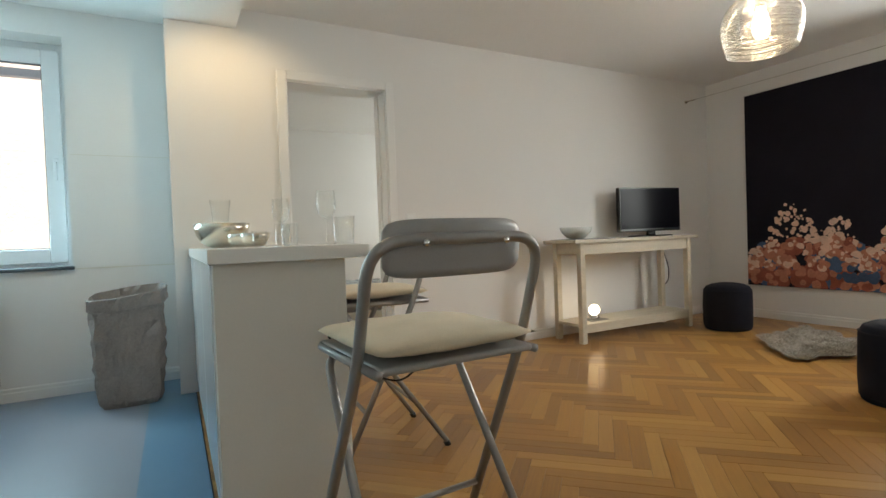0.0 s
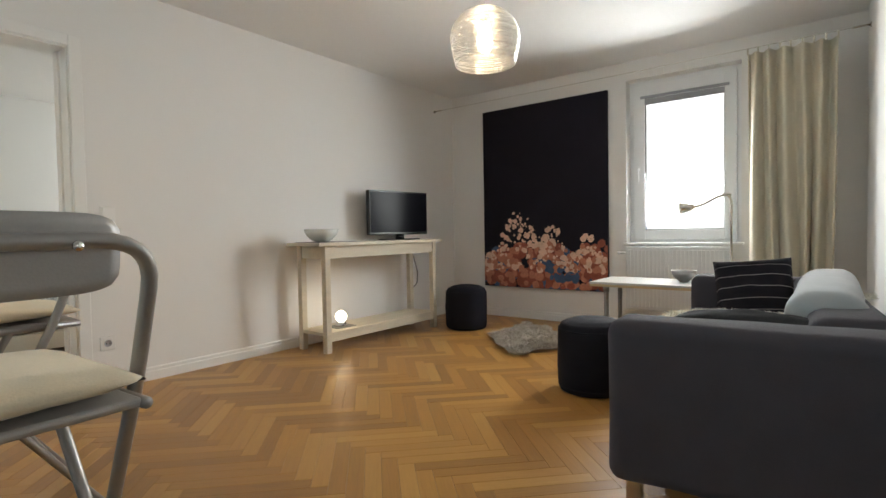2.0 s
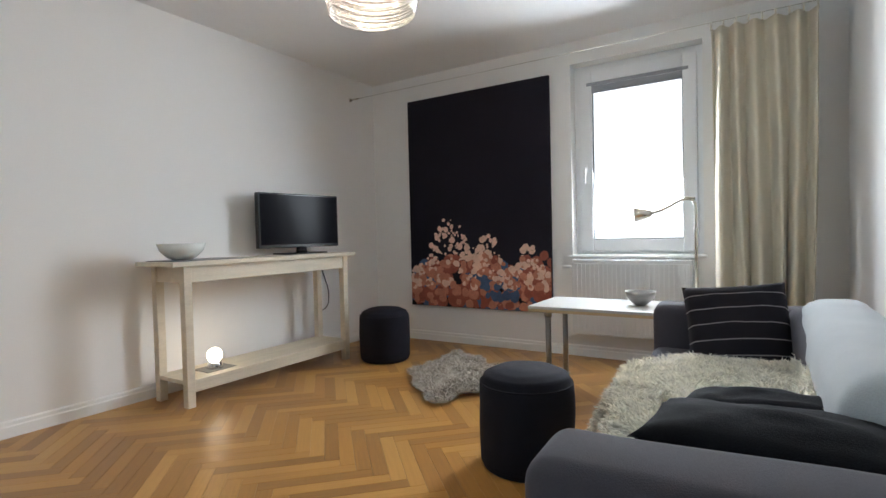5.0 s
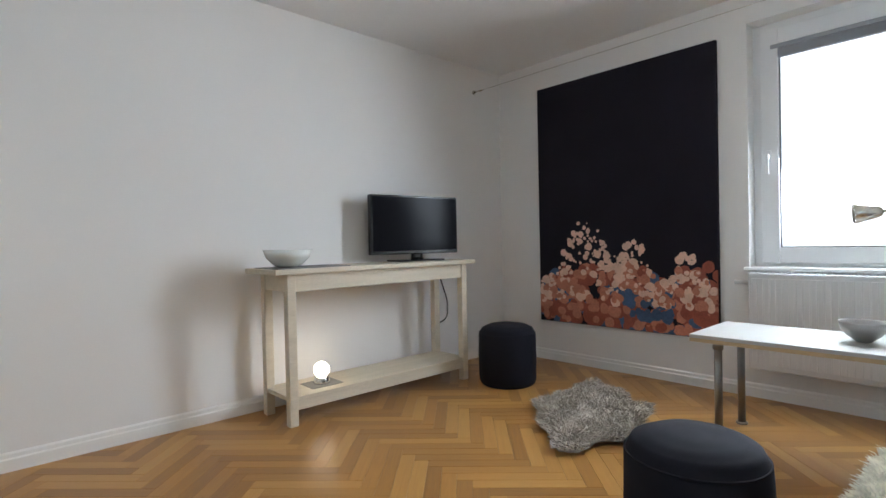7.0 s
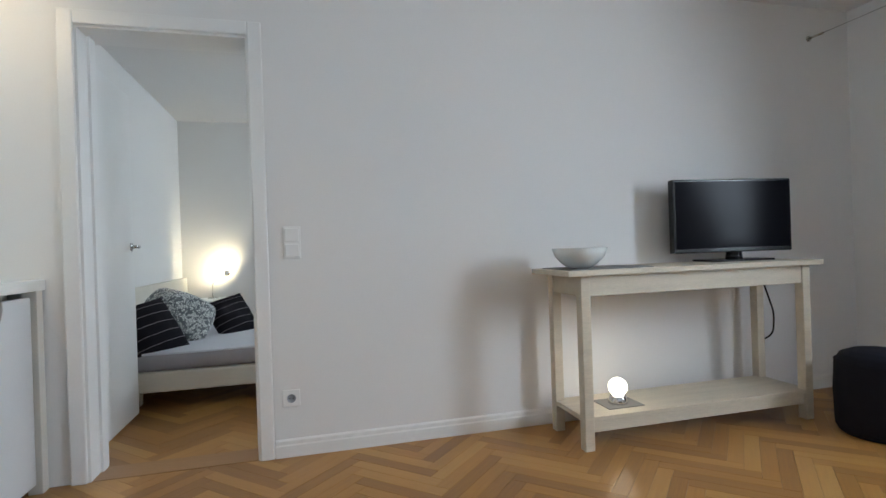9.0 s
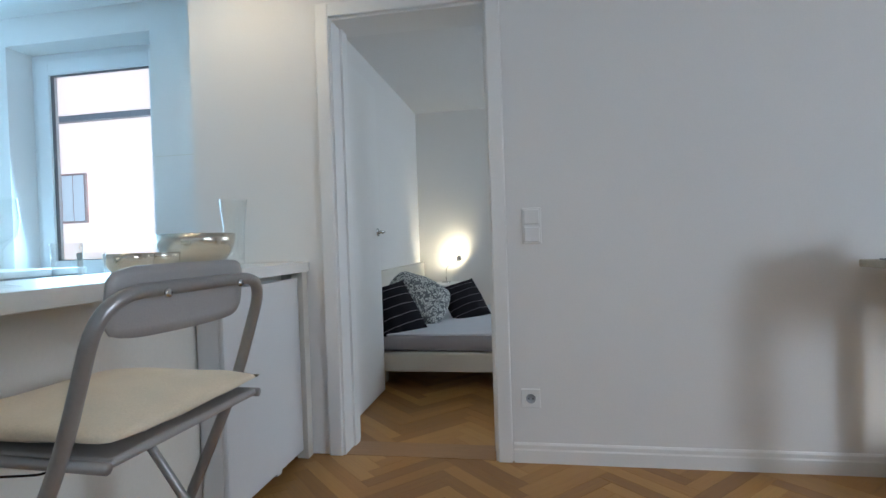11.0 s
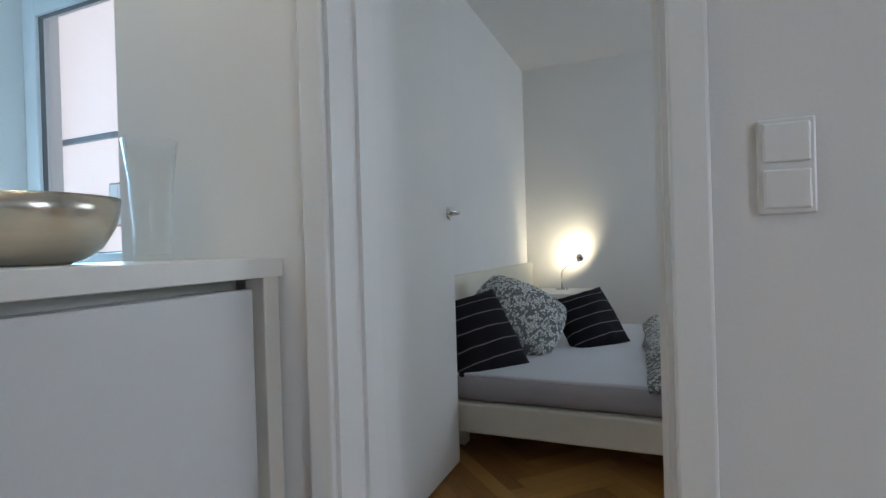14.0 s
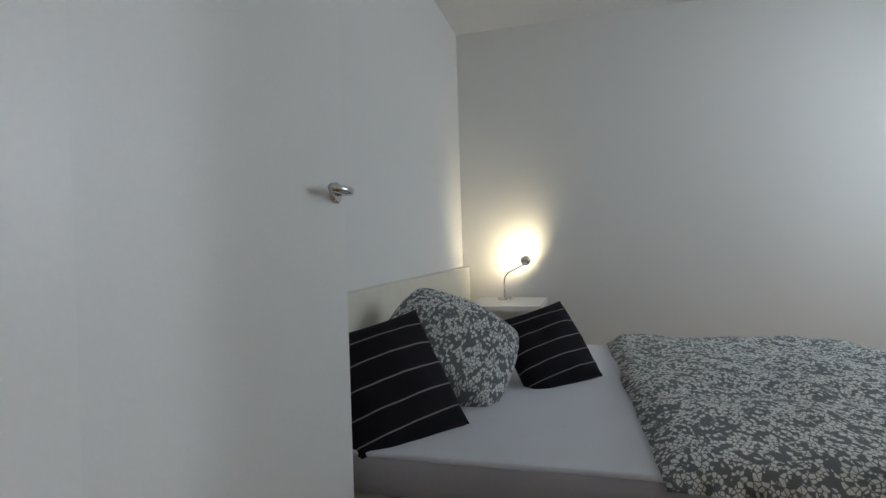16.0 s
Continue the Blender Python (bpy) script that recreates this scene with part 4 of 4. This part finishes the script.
# ---- curtain on its wire ----
def curtain():
    c = empty("curtain", pose(0, 0, 0), "cream linen curtain gathered on a steel wire", "curtain")
    bm = bmesh.new()
    n, rows = 150, 26
    y0, y1 = -3.00, -3.54
    grid = []
    for k in range(rows + 1):
        q = k / rows
        z = 2.222 - q * 2.197
        row = []
        for i in range(n + 1):
            u = i / n
            amp = 0.030 + 0.022 * q
            ph = 2 * math.pi * 6 * u + 1.6 * math.sin(5 * u + 2.0 * q)
            x = 3.40 + amp * math.sin(ph) + 0.018 * noise.noise(Vector((u * 6, q * 3, 1)))
            y = y0 + (y1 - y0) * u + 0.018 * math.sin(ph * 0.5) * q + (0.05 * q * (u - 0.5))
            row.append(bm.verts.new((x, y, z)))
        grid.append(row)
    for a, b in zip(grid, grid[1:]):
        for i in range(n):
            bm.faces.new((a[i], a[i + 1], b[i + 1], b[i]))
    o = put("cloth", mesh_of(bm, "cloth", M_CURT, True), c)
    md = o.modifiers.new("thick", "SOLIDIFY")
    md.thickness = 0.003
    for i in range(9):
        y = y0 + (y1 - y0) * i / 8
        box("clip", (3.394, y - 0.005, 2.215), (3.406, y + 0.005, 2.263), M_STEEL, c)
    return c


curtain()


def curtain_wire():
    c = empty("curtain_wire", pose(0, 0, 0), "taut steel curtain wire between two wall brackets", "curtain rail")
    tube("wire", [(3.40, -0.05, 2.262), (3.40, YS + 0.05, 2.262)], 0.0016, M_STEEL, c, seg=6)
    for y, s in ((0, -1), (YS, 1)):
        tube("bracket", [(3.40, y, 2.262), (3.40, y + s * 0.10, 2.262)], 0.007, M_STEEL, c)
        lathe("plate", [(0, 0), (0.018, 0), (0.018, 0.006), (0, 0.008)], M_STEEL, c, seg=20).matrix_local = pose(3.40, y, 2.262, 90 if s < 0 else -90)
    return c


curtain_wire()


# ---- painting ----
def painting():
    p = empty("painting", pose(XW, -1.132, 1.281), "large dark painting of pale and red blossoms heaped over blue", "painting")
    w, h = 0.692, 0.953
    box("canvas", (-0.035, -w, -h), (-0.004, w, h), M_CANVAS, p, bevel=0.002)
    rnd = random.Random(12)
    bms = {m: bmesh.new() for m in (M_PINK, M_SALM, M_RUST, M_BLUE)}
    depth = [0.0355]

    def blob(u, v, r, material):
        """u 0..1 from the viewer's left, v 0..1 from the foot."""
        bm = bms[material]
        depth[0] += 0.0000025
        y0, z0 = w - u * 2 * w, -h + v * 2 * h
        turn, sq = rnd.uniform(0, 3.1), rnd.uniform(0.72, 1.0)
        vs = []
        for i in range(12):
            a = 2 * math.pi * i / 12
            k = r * (1 + 0.10 * rnd.uniform(-1, 1))
            q, s = k * math.cos(a), k * sq * math.sin(a)
            y = y0 + q * math.cos(turn) - s * math.sin(turn)
            z = z0 + q * math.sin(turn) + s * math.cos(turn)
            vs.append(bm.verts.new((-depth[0], min(max(y, -w + 0.002), w - 0.002), min(max(z, -h + 0.002), h - 0.002))))
        bm.faces.new(vs)

    def crest(u):
        return 0.15 + 0.29 * math.exp(-((u - 0.31) / 0.17) ** 2) + 0.20 * math.exp(-((u - 0.60) / 0.08) ** 2) + 0.16 * math.exp(-((u - 0.86) / 0.08) ** 2)

    for _ in range(170):
        u = rnd.random()
        blob(u, rnd.uniform(0.0, 0.20), rnd.uniform(0.03, 0.075), M_BLUE if rnd.random() < (0.55 if 0.5 < u < 0.92 or u < 0.15 else 0.25) else M_RUST)
    for _ in range(150):
        u = rnd.random()
        blob(u, rnd.uniform(0.01, min(0.24, crest(u) * 0.8)), rnd.uniform(0.022, 0.05), rnd.choice((M_SALM, M_RUST, M_SALM)))
    for _ in range(30):
        blob(rnd.uniform(0.82, 1.0), rnd.uniform(0.05, 0.25), rnd.uniform(0.03, 0.055), M_RUST)
    for _ in range(24):
        blob(rnd.uniform(0.52, 0.80), rnd.uniform(0.04, 0.15), rnd.uniform(0.02, 0.05), M_BLUE)
    for _ in range(400):
        u = rnd.random()
        top = crest(u) * (1 + rnd.uniform(-0.12, 0.05))
        v = top - (top - 0.10) * rnd.random() ** 1.35
        if v > 0.08:
            q = (v - 0.10) / 0.3
            blob(u, v, rnd.choice((0.011, 0.015, 0.020, 0.026, 0.036)) * (1.12 - 0.45 * q), M_PINK if rnd.random() < 0.38 + q else M_SALM)
    for m, bm in bms.items():
        tagged(put("paint", mesh_of(bm, "paint", m), p), kind="stuff")
    return p


painting()


# ---- pendant ----
def pendant():
    p = empty("pendant_lamp", pose(1.355, -1.963, -0.03), "pendant lamp with a clear wound-wire dome shade", "lamp")
    R = 0.195

    def prof(q):
        z = 1.885 + 0.30 * q
        return (R * (0.86 + 0.14 * math.sin(math.pi * min(1, q * 1.9) / 2)) if q < 0.45 else R * math.sqrt(max(0.04, 1 - ((q - 0.45) / 0.58) ** 2))), z
    bm = bmesh.new()
    rnd = random.Random(3)
    for k in range(70):
        q = (k + rnd.uniform(-0.3, 0.3)) / 70
        r, z = prof(max(0, min(1, q)))
        t1, t2 = rnd.uniform(-0.03, 0.03), rnd.uniform(-0.03, 0.03)
        pts = [(r * math.cos(a), r * math.sin(a), z + t1 * r * math.cos(a) + t2 * r * math.sin(a)) for a in [2 * math.pi * i / 32 for i in range(33)]]
        tube_bm(bm, pts, 0.0012, 4)
    put("winding", mesh_of(bm, "winding", M_WIRE, True), p)
    bm = bmesh.new()
    for i in range(8):
        a = 2 * math.pi * i / 8
        tube_bm(bm, [(prof(q / 12)[0] * math.cos(a), prof(q / 12)[0] * math.sin(a), prof(q / 12)[1]) for q in range(13)], 0.0018, 5)
    put("ribs", mesh_of(bm, "ribs", M_WIRE, True), p)
    lathe("holder", [(0, 2.20), (0.03, 2.20), (0.032, 2.16), (0.022, 2.11), (0, 2.11)], M_CHROME, p, seg=24)
    lathe("bulb", [(0, 1.945), (0.02, 1.95), (0.04, 1.98), (0.043, 2.02), (0.036, 2.06), (0.02, 2.11), (0, 2.11)], M_BULB, p, seg=24)
    tube("cord", [(0, 0, 2.19), (0, 0, H + 0.012)], 0.004, M_TRIM, p, seg=8)
    lathe("rose", [(0, H + 0.029), (0.045, H + 0.029), (0.042, H + 0.008), (0, H)], M_TRIM, p, seg=28)
    return p


pendant()
for y in (-0.62, -1.45):
    s = empty("downlight", pose(-1.17, y, 2.33), "small round downlight set in the soffit", "lamp", "bar downlights")
    lathe("ring", [(0.028, 0.0), (0.042, 0.0), (0.042, -0.004), (0.028, -0.006)], M_CHROME, s, seg=28)
    lathe("lens", [(0, -0.003), (0.028, -0.003), (0.028, -0.001), (0, -0.001)], M_SPOT, s, seg=28)


# ---- switches and sockets ----
def switch_pair():
    s = empty("light_switch", pose(0.150, 0, 1.037), "white double rocker light switch on the wall", "switch")
    box("plate", (-0.041, -0.009, -0.078), (0.041, 0.0, 0.078), M_SWITCH, s, bevel=0.003)
    box("rocker", (-0.033, -0.015, 0.006), (0.033, -0.008, 0.070), M_SWITCH, s, bevel=0.003)
    box("rocker", (-0.033, -0.015, -0.070), (0.033, -0.008, -0.006), M_SWITCH, s, bevel=0.003)


def socket(m):
    s = empty("wall_socket", m, "white round-well wall socket", "socket", "wall sockets")
    box("plate", (-0.041, -0.010, -0.041), (0.041, 0.0, 0.041), M_SWITCH, s, bevel=0.003)
    w = lathe("well", [(0.021, 0.012), (0.019, 0.012), (0.019, 0.0105), (0, 0.0105)], M_BLIND, s, seg=24)
    w.matrix_local = pose(0, 0, 0, 90)
    # raised dark blocks, coloured as the shade in the pin holes
    boxes("pin_hole", [((-0.012, -0.0125, -0.003), (-0.006, -0.0108, 0.003)), ((0.006, -0.0125, -0.003), (0.012, -0.0108, 0.003))], M_DARK, s)
    return s


switch_pair()
S = socket(pose(0.124, 0, 0.283))
copy_thing(S, pose(2.92, 0, 0.345))

# ---- things on the bar ----
ZB = 0.907
BIG = [(0, 0.003), (0.055, 0.0), (0.085, 0.010), (0.115, 0.034), (0.136, 0.070), (0.147, 0.105), (0.150, 0.138), (0.1485, 0.138), (0.145, 0.105), (0.133, 0.072), (0.112, 0.037), (0.08, 0.014), (0, 0.008)]
tagged(lathe("mixing_bowl", BIG, M_STEEL, seg=56, m=pose(-1.215, -0.355, ZB)), "large brushed steel mixing bowl on the bar", "bowl", "steel bowls")
for x, y, k in ((-1.145, -0.665, 0.64), (-1.10, -0.845, 0.64)):
    tagged(lathe("mixing_bowl", [(r * k * 0.74, z * k * 0.78) for r, z in BIG], M_STEEL, seg=48, m=pose(x, y, ZB)), "small brushed steel bowl on the bar", "bowl", "steel bowls")


def tumbler(m, r=0.036, h=0.10, label="clear glass tumbler on the bar"):
    prof = [(0, 0), (r * 0.84, 0), (r * 0.88, 0.004), (r, h), (r - 0.0016, h), (r * 0.84, 0.014), (0, 0.012)]
    return tagged(lathe("tumbler", prof, M_GLASS, seg=32, m=m), label, "glass", "glasses on the bar")


tumbler(pose(-1.10, -0.985, ZB), 0.036, 0.075)
tumbler(pose(-1.02, -1.14, ZB), 0.036, 0.10)
tumbler(pose(-0.93, -1.80, ZB), 0.04, 0.10)
tumbler(pose(-1.06, -1.50, ZB), 0.034, 0.09)


def wine_glass(m):
    prof = [(0, 0), (0.034, 0.0), (0.033, 0.003), (0.006, 0.008), (0.004, 0.02), (0.004, 0.085), (0.010, 0.095), (0.030, 0.115), (0.038, 0.145), (0.034, 0.205),
            (0.0325, 0.205), (0.036, 0.145), (0.028, 0.118), (0, 0.099)]
    return tagged(lathe("wine_glass", prof, M_GLASS, seg=36, m=m), "clear stemmed wine glass on the bar", "glass", "wine glasses")


wine_glass(pose(-0.953, -1.66, ZB))
wine_glass(pose(-1.05, -1.28, ZB))
tagged(lathe("vase", [(0, 0), (0.040, 0), (0.043, 0.006), (0.043, 0.08), (0.050, 0.20), (0.063, 0.298), (0.061, 0.298), (0.048, 0.20), (0.040, 0.08), (0.039, 0.022), (0, 0.018)],
             M_GLASS, seg=40, m=pose(-1.20, -0.105, ZB)), "tall clear glass vase on the bar", "vase")


# ---- kitchen ----
def paper_bag():
    b = empty("waste_bag", pose(-1.725, 0.03, 0), "grey-brown washable paper bag with folded rim", "bag")
    bm = bmesh.new()
    rings, n = [], 72
    levels = [(0.0, 0.150), (0.03, 0.165), (0.15, 0.175), (0.30, 0.180), (0.45, 0.184), (0.58, 0.186), (0.585, 0.196), (0.66, 0.200), (0.665, 0.192), (0.60, 0.180), (0.3, 0.17)]
    fine = []
    for (z, r), (y, q) in zip(levels, levels[1:]):
        k = max(1, int(abs(y - z) / 0.02))
        fine += [(z + (y - z) * i / k, r + (q - r) * i / k) for i in range(k)]
    for z, r in fine + [levels[-1]]:
        ring = []
        for i in range(n):
            a = 2 * math.pi * i / n
            k = 1 / max(abs(math.cos(a)), abs(math.sin(a))) ** 0.55
            cr = 1 + 0.05 * noise.noise(Vector((3 * math.cos(a), 3 * math.sin(a), z * 7))) + 0.14 * abs(noise.noise(Vector((5 * math.cos(a), 5 * math.sin(a), z * 11)))) - 0.03 * abs(noise.noise(Vector((8 * math.cos(a) + 4, 8 * math.sin(a), z * 22))))
            ring.append(bm.verts.new((r * k * cr * math.cos(a), r * 0.85 * k * cr * math.sin(a), z + 0.03 * math.sin(a + 1) * (z / 0.66) ** 2)))
        rings.append(ring)
    for p, q in zip(rings, rings[1:]):
        for i in range(n):
            bm.faces.new((p[i], p[(i + 1) % n], q[(i + 1) % n], q[i]))
    bm.faces.new(rings[0])
    put("sack", mesh_of(bm, "sack", M_BAG), b)
    return b


paper_bag()


def kitchen_run():
    k = empty("kitchen_counter", pose(0, 0, 0), "white glossy kitchen counter along the wall", "counter")
    box("worktop", (-3.198, -3.0, 0.862), (-2.535, 0.446, 0.90), M_BARTOP, k, bevel=0.003)
    box("carcass", (-3.195, -2.98, 0.10), (-2.572, 0.446, 0.862), M_PANEL, k)
    for i in range(6):
        box("front", (-2.572, -2.98 + 0.571 * i, 0.10), (-2.554, -2.413 + 0.571 * i, 0.858), M_CAB, k, bevel=0.002)
    box("plinth", (-3.195, -2.98, 0.0), (-2.612, 0.446, 0.10), M_PLINTH, k)
    return k


kitchen_run()


def towel_rack():
    t = empty("kitchen_basket", pose(0, 0, 0), "grey hanging shelf beside the counter", "shelf")
    box("panel", (-2.545, 0.33, 0.11), (-2.435, 0.432, 0.62), M_MAT, t, bevel=0.004)
    # dark strip on the face, painted as the shade of an opening
    box("slot", (-2.538, 0.322, 0.33), (-2.442, 0.33, 0.35), M_DARK, t)
    return t


towel_rack()


def wall_cabinet():
    c = empty("wall_cabinet", pose(0, 0, 0), "white kitchen wall cabinet with a glass front", "cabinet")
    box("body", (-3.198, -1.6, 2.08), (-2.89, 0.05, 2.45), M_CAB, c, bevel=0.003)
    boxes("door", [((-2.888, -0.60, 2.08), (-2.868, -0.55, 2.45)), ((-2.888, 0.0, 2.08), (-2.868, 0.05, 2.45)), ((-2.888, -0.55, 2.08), (-2.868, 0.0, 2.13)), ((-2.888, -0.55, 2.40), (-2.868, 0.0, 2.45))], M_CAB, c)
    box("glass", (-2.886, -0.55, 2.13), (-2.874, 0.0, 2.40), M_MAT, c)
    return c


wall_cabinet()


# ---- bedroom ----
BY0, BY1, BX1 = 1.06, 2.66, 0.95


def bed():
    b = empty("bed", pose(0, 0, 0), "double bed with cream frame, grey mattress and white headboard", "bed")
    box("frame", (-1.06, BY0, 0.115), (BX1, BY1, 0.245), M_BEDFR, b, bevel=0.012, seg=3)
    for x in (-0.95, BX1 - 0.15):
        for y in (BY0 + 0.15, BY1 - 0.2):
            box("leg", (x, y, 0.0), (x + 0.06, y + 0.06, 0.12), M_BEDFR, b)
    soft_box("mattress", (-1.06, BY0 + 0.01, 0.245), (BX1 - 0.02, BY1 - 0.01, 0.358), M_MATTR, b, 0.045, 3, 0.004)
    soft_box("sheet", (-1.05, BY0 + 0.03, 0.348), (BX1 - 0.04, BY1 - 0.03, 0.366), M_SHEET, b, 0.008, 8, 0.003)
    box("headboard", (-1.118, BY0 - 0.03, 0.02), (-1.065, BN - 0.03, 0.757), M_BEDFR, b, bevel=0.006)
    return b


bed()
def leaning(x, y, z, lean, facing, turn):
    """Leans back by lean, faces facing degrees from -y towards +x, turned in its own plane."""
    return pose(x, y, z, lean, 0, facing) @ pose(0, 0, 0, 0, 0, turn)


cushion("pillow", 0.40, 0.44, 0.168, M_STRIPE, leaning(-0.835, 1.27, 0.500, 58, 40, 12), "black pillow with thin pale stripes against the headboard", 21, "striped pillows")
cushion("pillow", 0.52, 0.44, 0.22, M_FLORAL, leaning(-0.75, 1.66, 0.540, 46, 30, -34), "grey pillow with a pale floral print", 22)
cushion("pillow", 0.36, 0.38, 0.165, M_STRIPE, leaning(-0.41, 1.92, 0.485, 56, 28, 14), "black pillow with thin pale stripes against the headboard", 23, "striped pillows")


def duvet():
    bm = bmesh.new()
    uvl = bm.loops.layers.uv.new("UVMap")
    n, m2 = 40, 56
    x0, x1, y0, y1 = -0.09, 0.98, 1.045, 2.66
    for sgn in (1, 0):
        g = []
        for i in range(n + 1):
            row = []
            for j in range(m2 + 1):
                u, v = i / n, j / m2
                e = min(1, min(u, 1 - u) * 14) * min(1, min(v, 1 - v) * 18)
                z = 0.370 + (0.058 * e ** 0.5 + 0.022 * noise.noise(Vector((u * 5, v * 7, 1))) * e + 0.010 * noise.noise(Vector((u * 13, v * 17, 3)))) * sgn
                x, y = x0 + (x1 - x0) * u + 0.02 * noise.noise(Vector((v * 5, 0, 2))) - 0.06 * v * (1 - u), y0 + (y1 - y0) * v + 0.012 * noise.noise(Vector((u * 6, 4, 2)))
                over = max(0, (BY0 + 0.02) - y)
                z -= over * 0.5
                row.append(bm.verts.new((x, y, z)))
            g.append(row)
        for i in range(n):
            for j in range(m2):
                f = bm.faces.new((g[i][j], g[i + 1][j], g[i + 1][j + 1], g[i][j + 1]))
                for lp in f.loops:
                    lp[uvl].uv = (lp.vert.co.x, lp.vert.co.y + lp.vert.co.z)
    bmesh.ops.remove_doubles(bm, verts=bm.verts[:], dist=0.0005)
    return tagged(put("duvet", mesh_of(bm, "duvet", M_FLORAL, True)), "grey duvet with a pale floral print spread on the bed", "duvet")


duvet()


def nightstand():
    t = empty("nightstand", pose(-0.75, 3.19, 0), "small white bedside table", "table")
    box("top", (-0.24, -0.24, 0.50), (0.24, 0.28, 0.53), M_TRIM, t, bevel=0.003)
    for x in (-0.22, 0.18):
        for y in (-0.22, 0.22):
            box("leg", (x, y, 0.0), (x + 0.04, y + 0.04, 0.50), M_TRIM, t)
    r = empty("reading_lamp", pose(-0.79, 3.33, 0.53), "small chrome gooseneck reading lamp, lit", "lamp")
    lathe("base", [(0, 0), (0.05, 0), (0.05, 0.012), (0, 0.016)], M_CHROME, r, seg=24)
    tube("neck", arc([(0, 0, 0.01), (0, 0, 0.17), (0.07, -0.015, 0.205), (0.16, -0.03, 0.25)], 0.05), 0.005, M_CHROME, r)
    h = lathe("head", [(0, 0.0), (0.02, 0.0), (0.034, 0.02), (0.036, 0.045), (0.033, 0.045), (0.03, 0.022), (0, 0.015)], M_CHROME, r, seg=24)
    h.matrix_local = look((0.165, -0.03, 0.255), (0.40, -0.52, 0.05))
    return t


nightstand()

# ---- parquet, last ----
FLOOR = bpy.data.objects["floor"]
living = herringbone(PX, XW, YS, 0.0, 0.11, 0.07) + herringbone(PX, -0.45, -6.4, YS, 0.11, 0.07)
bedr = herringbone(-1.12, 2.5, 0.16, BN, 0.11, 0.07)
near = sorted((s for s in living if s[4]), key=lambda s: abs(s[0] - 1.0) / 1.6 + abs(s[1] + 1.5))[:300]
ids = {(s[0], s[1]) for s in near}
STRIP = strip_mesh()
for wx, wy, ang, _, _ in near:
    ob = put("plank", STRIP, FLOOR)
    ob.matrix_world = pose(wx, wy, 0.0, 0, 0, math.degrees(ang))
joined_strips("planks", [s for s in living if (s[0], s[1]) not in ids], FLOOR)
joined_strips("planks_bedroom", bedr, FLOOR)
box("threshold", (DL, 0.0, -0.008), (DR, 0.16, 0.002), mat("oak_threshold", (0.33, 0.18, 0.075), rough=0.35, var=0.15, stretch=(1, 10, 1), fine=40), FLOOR)
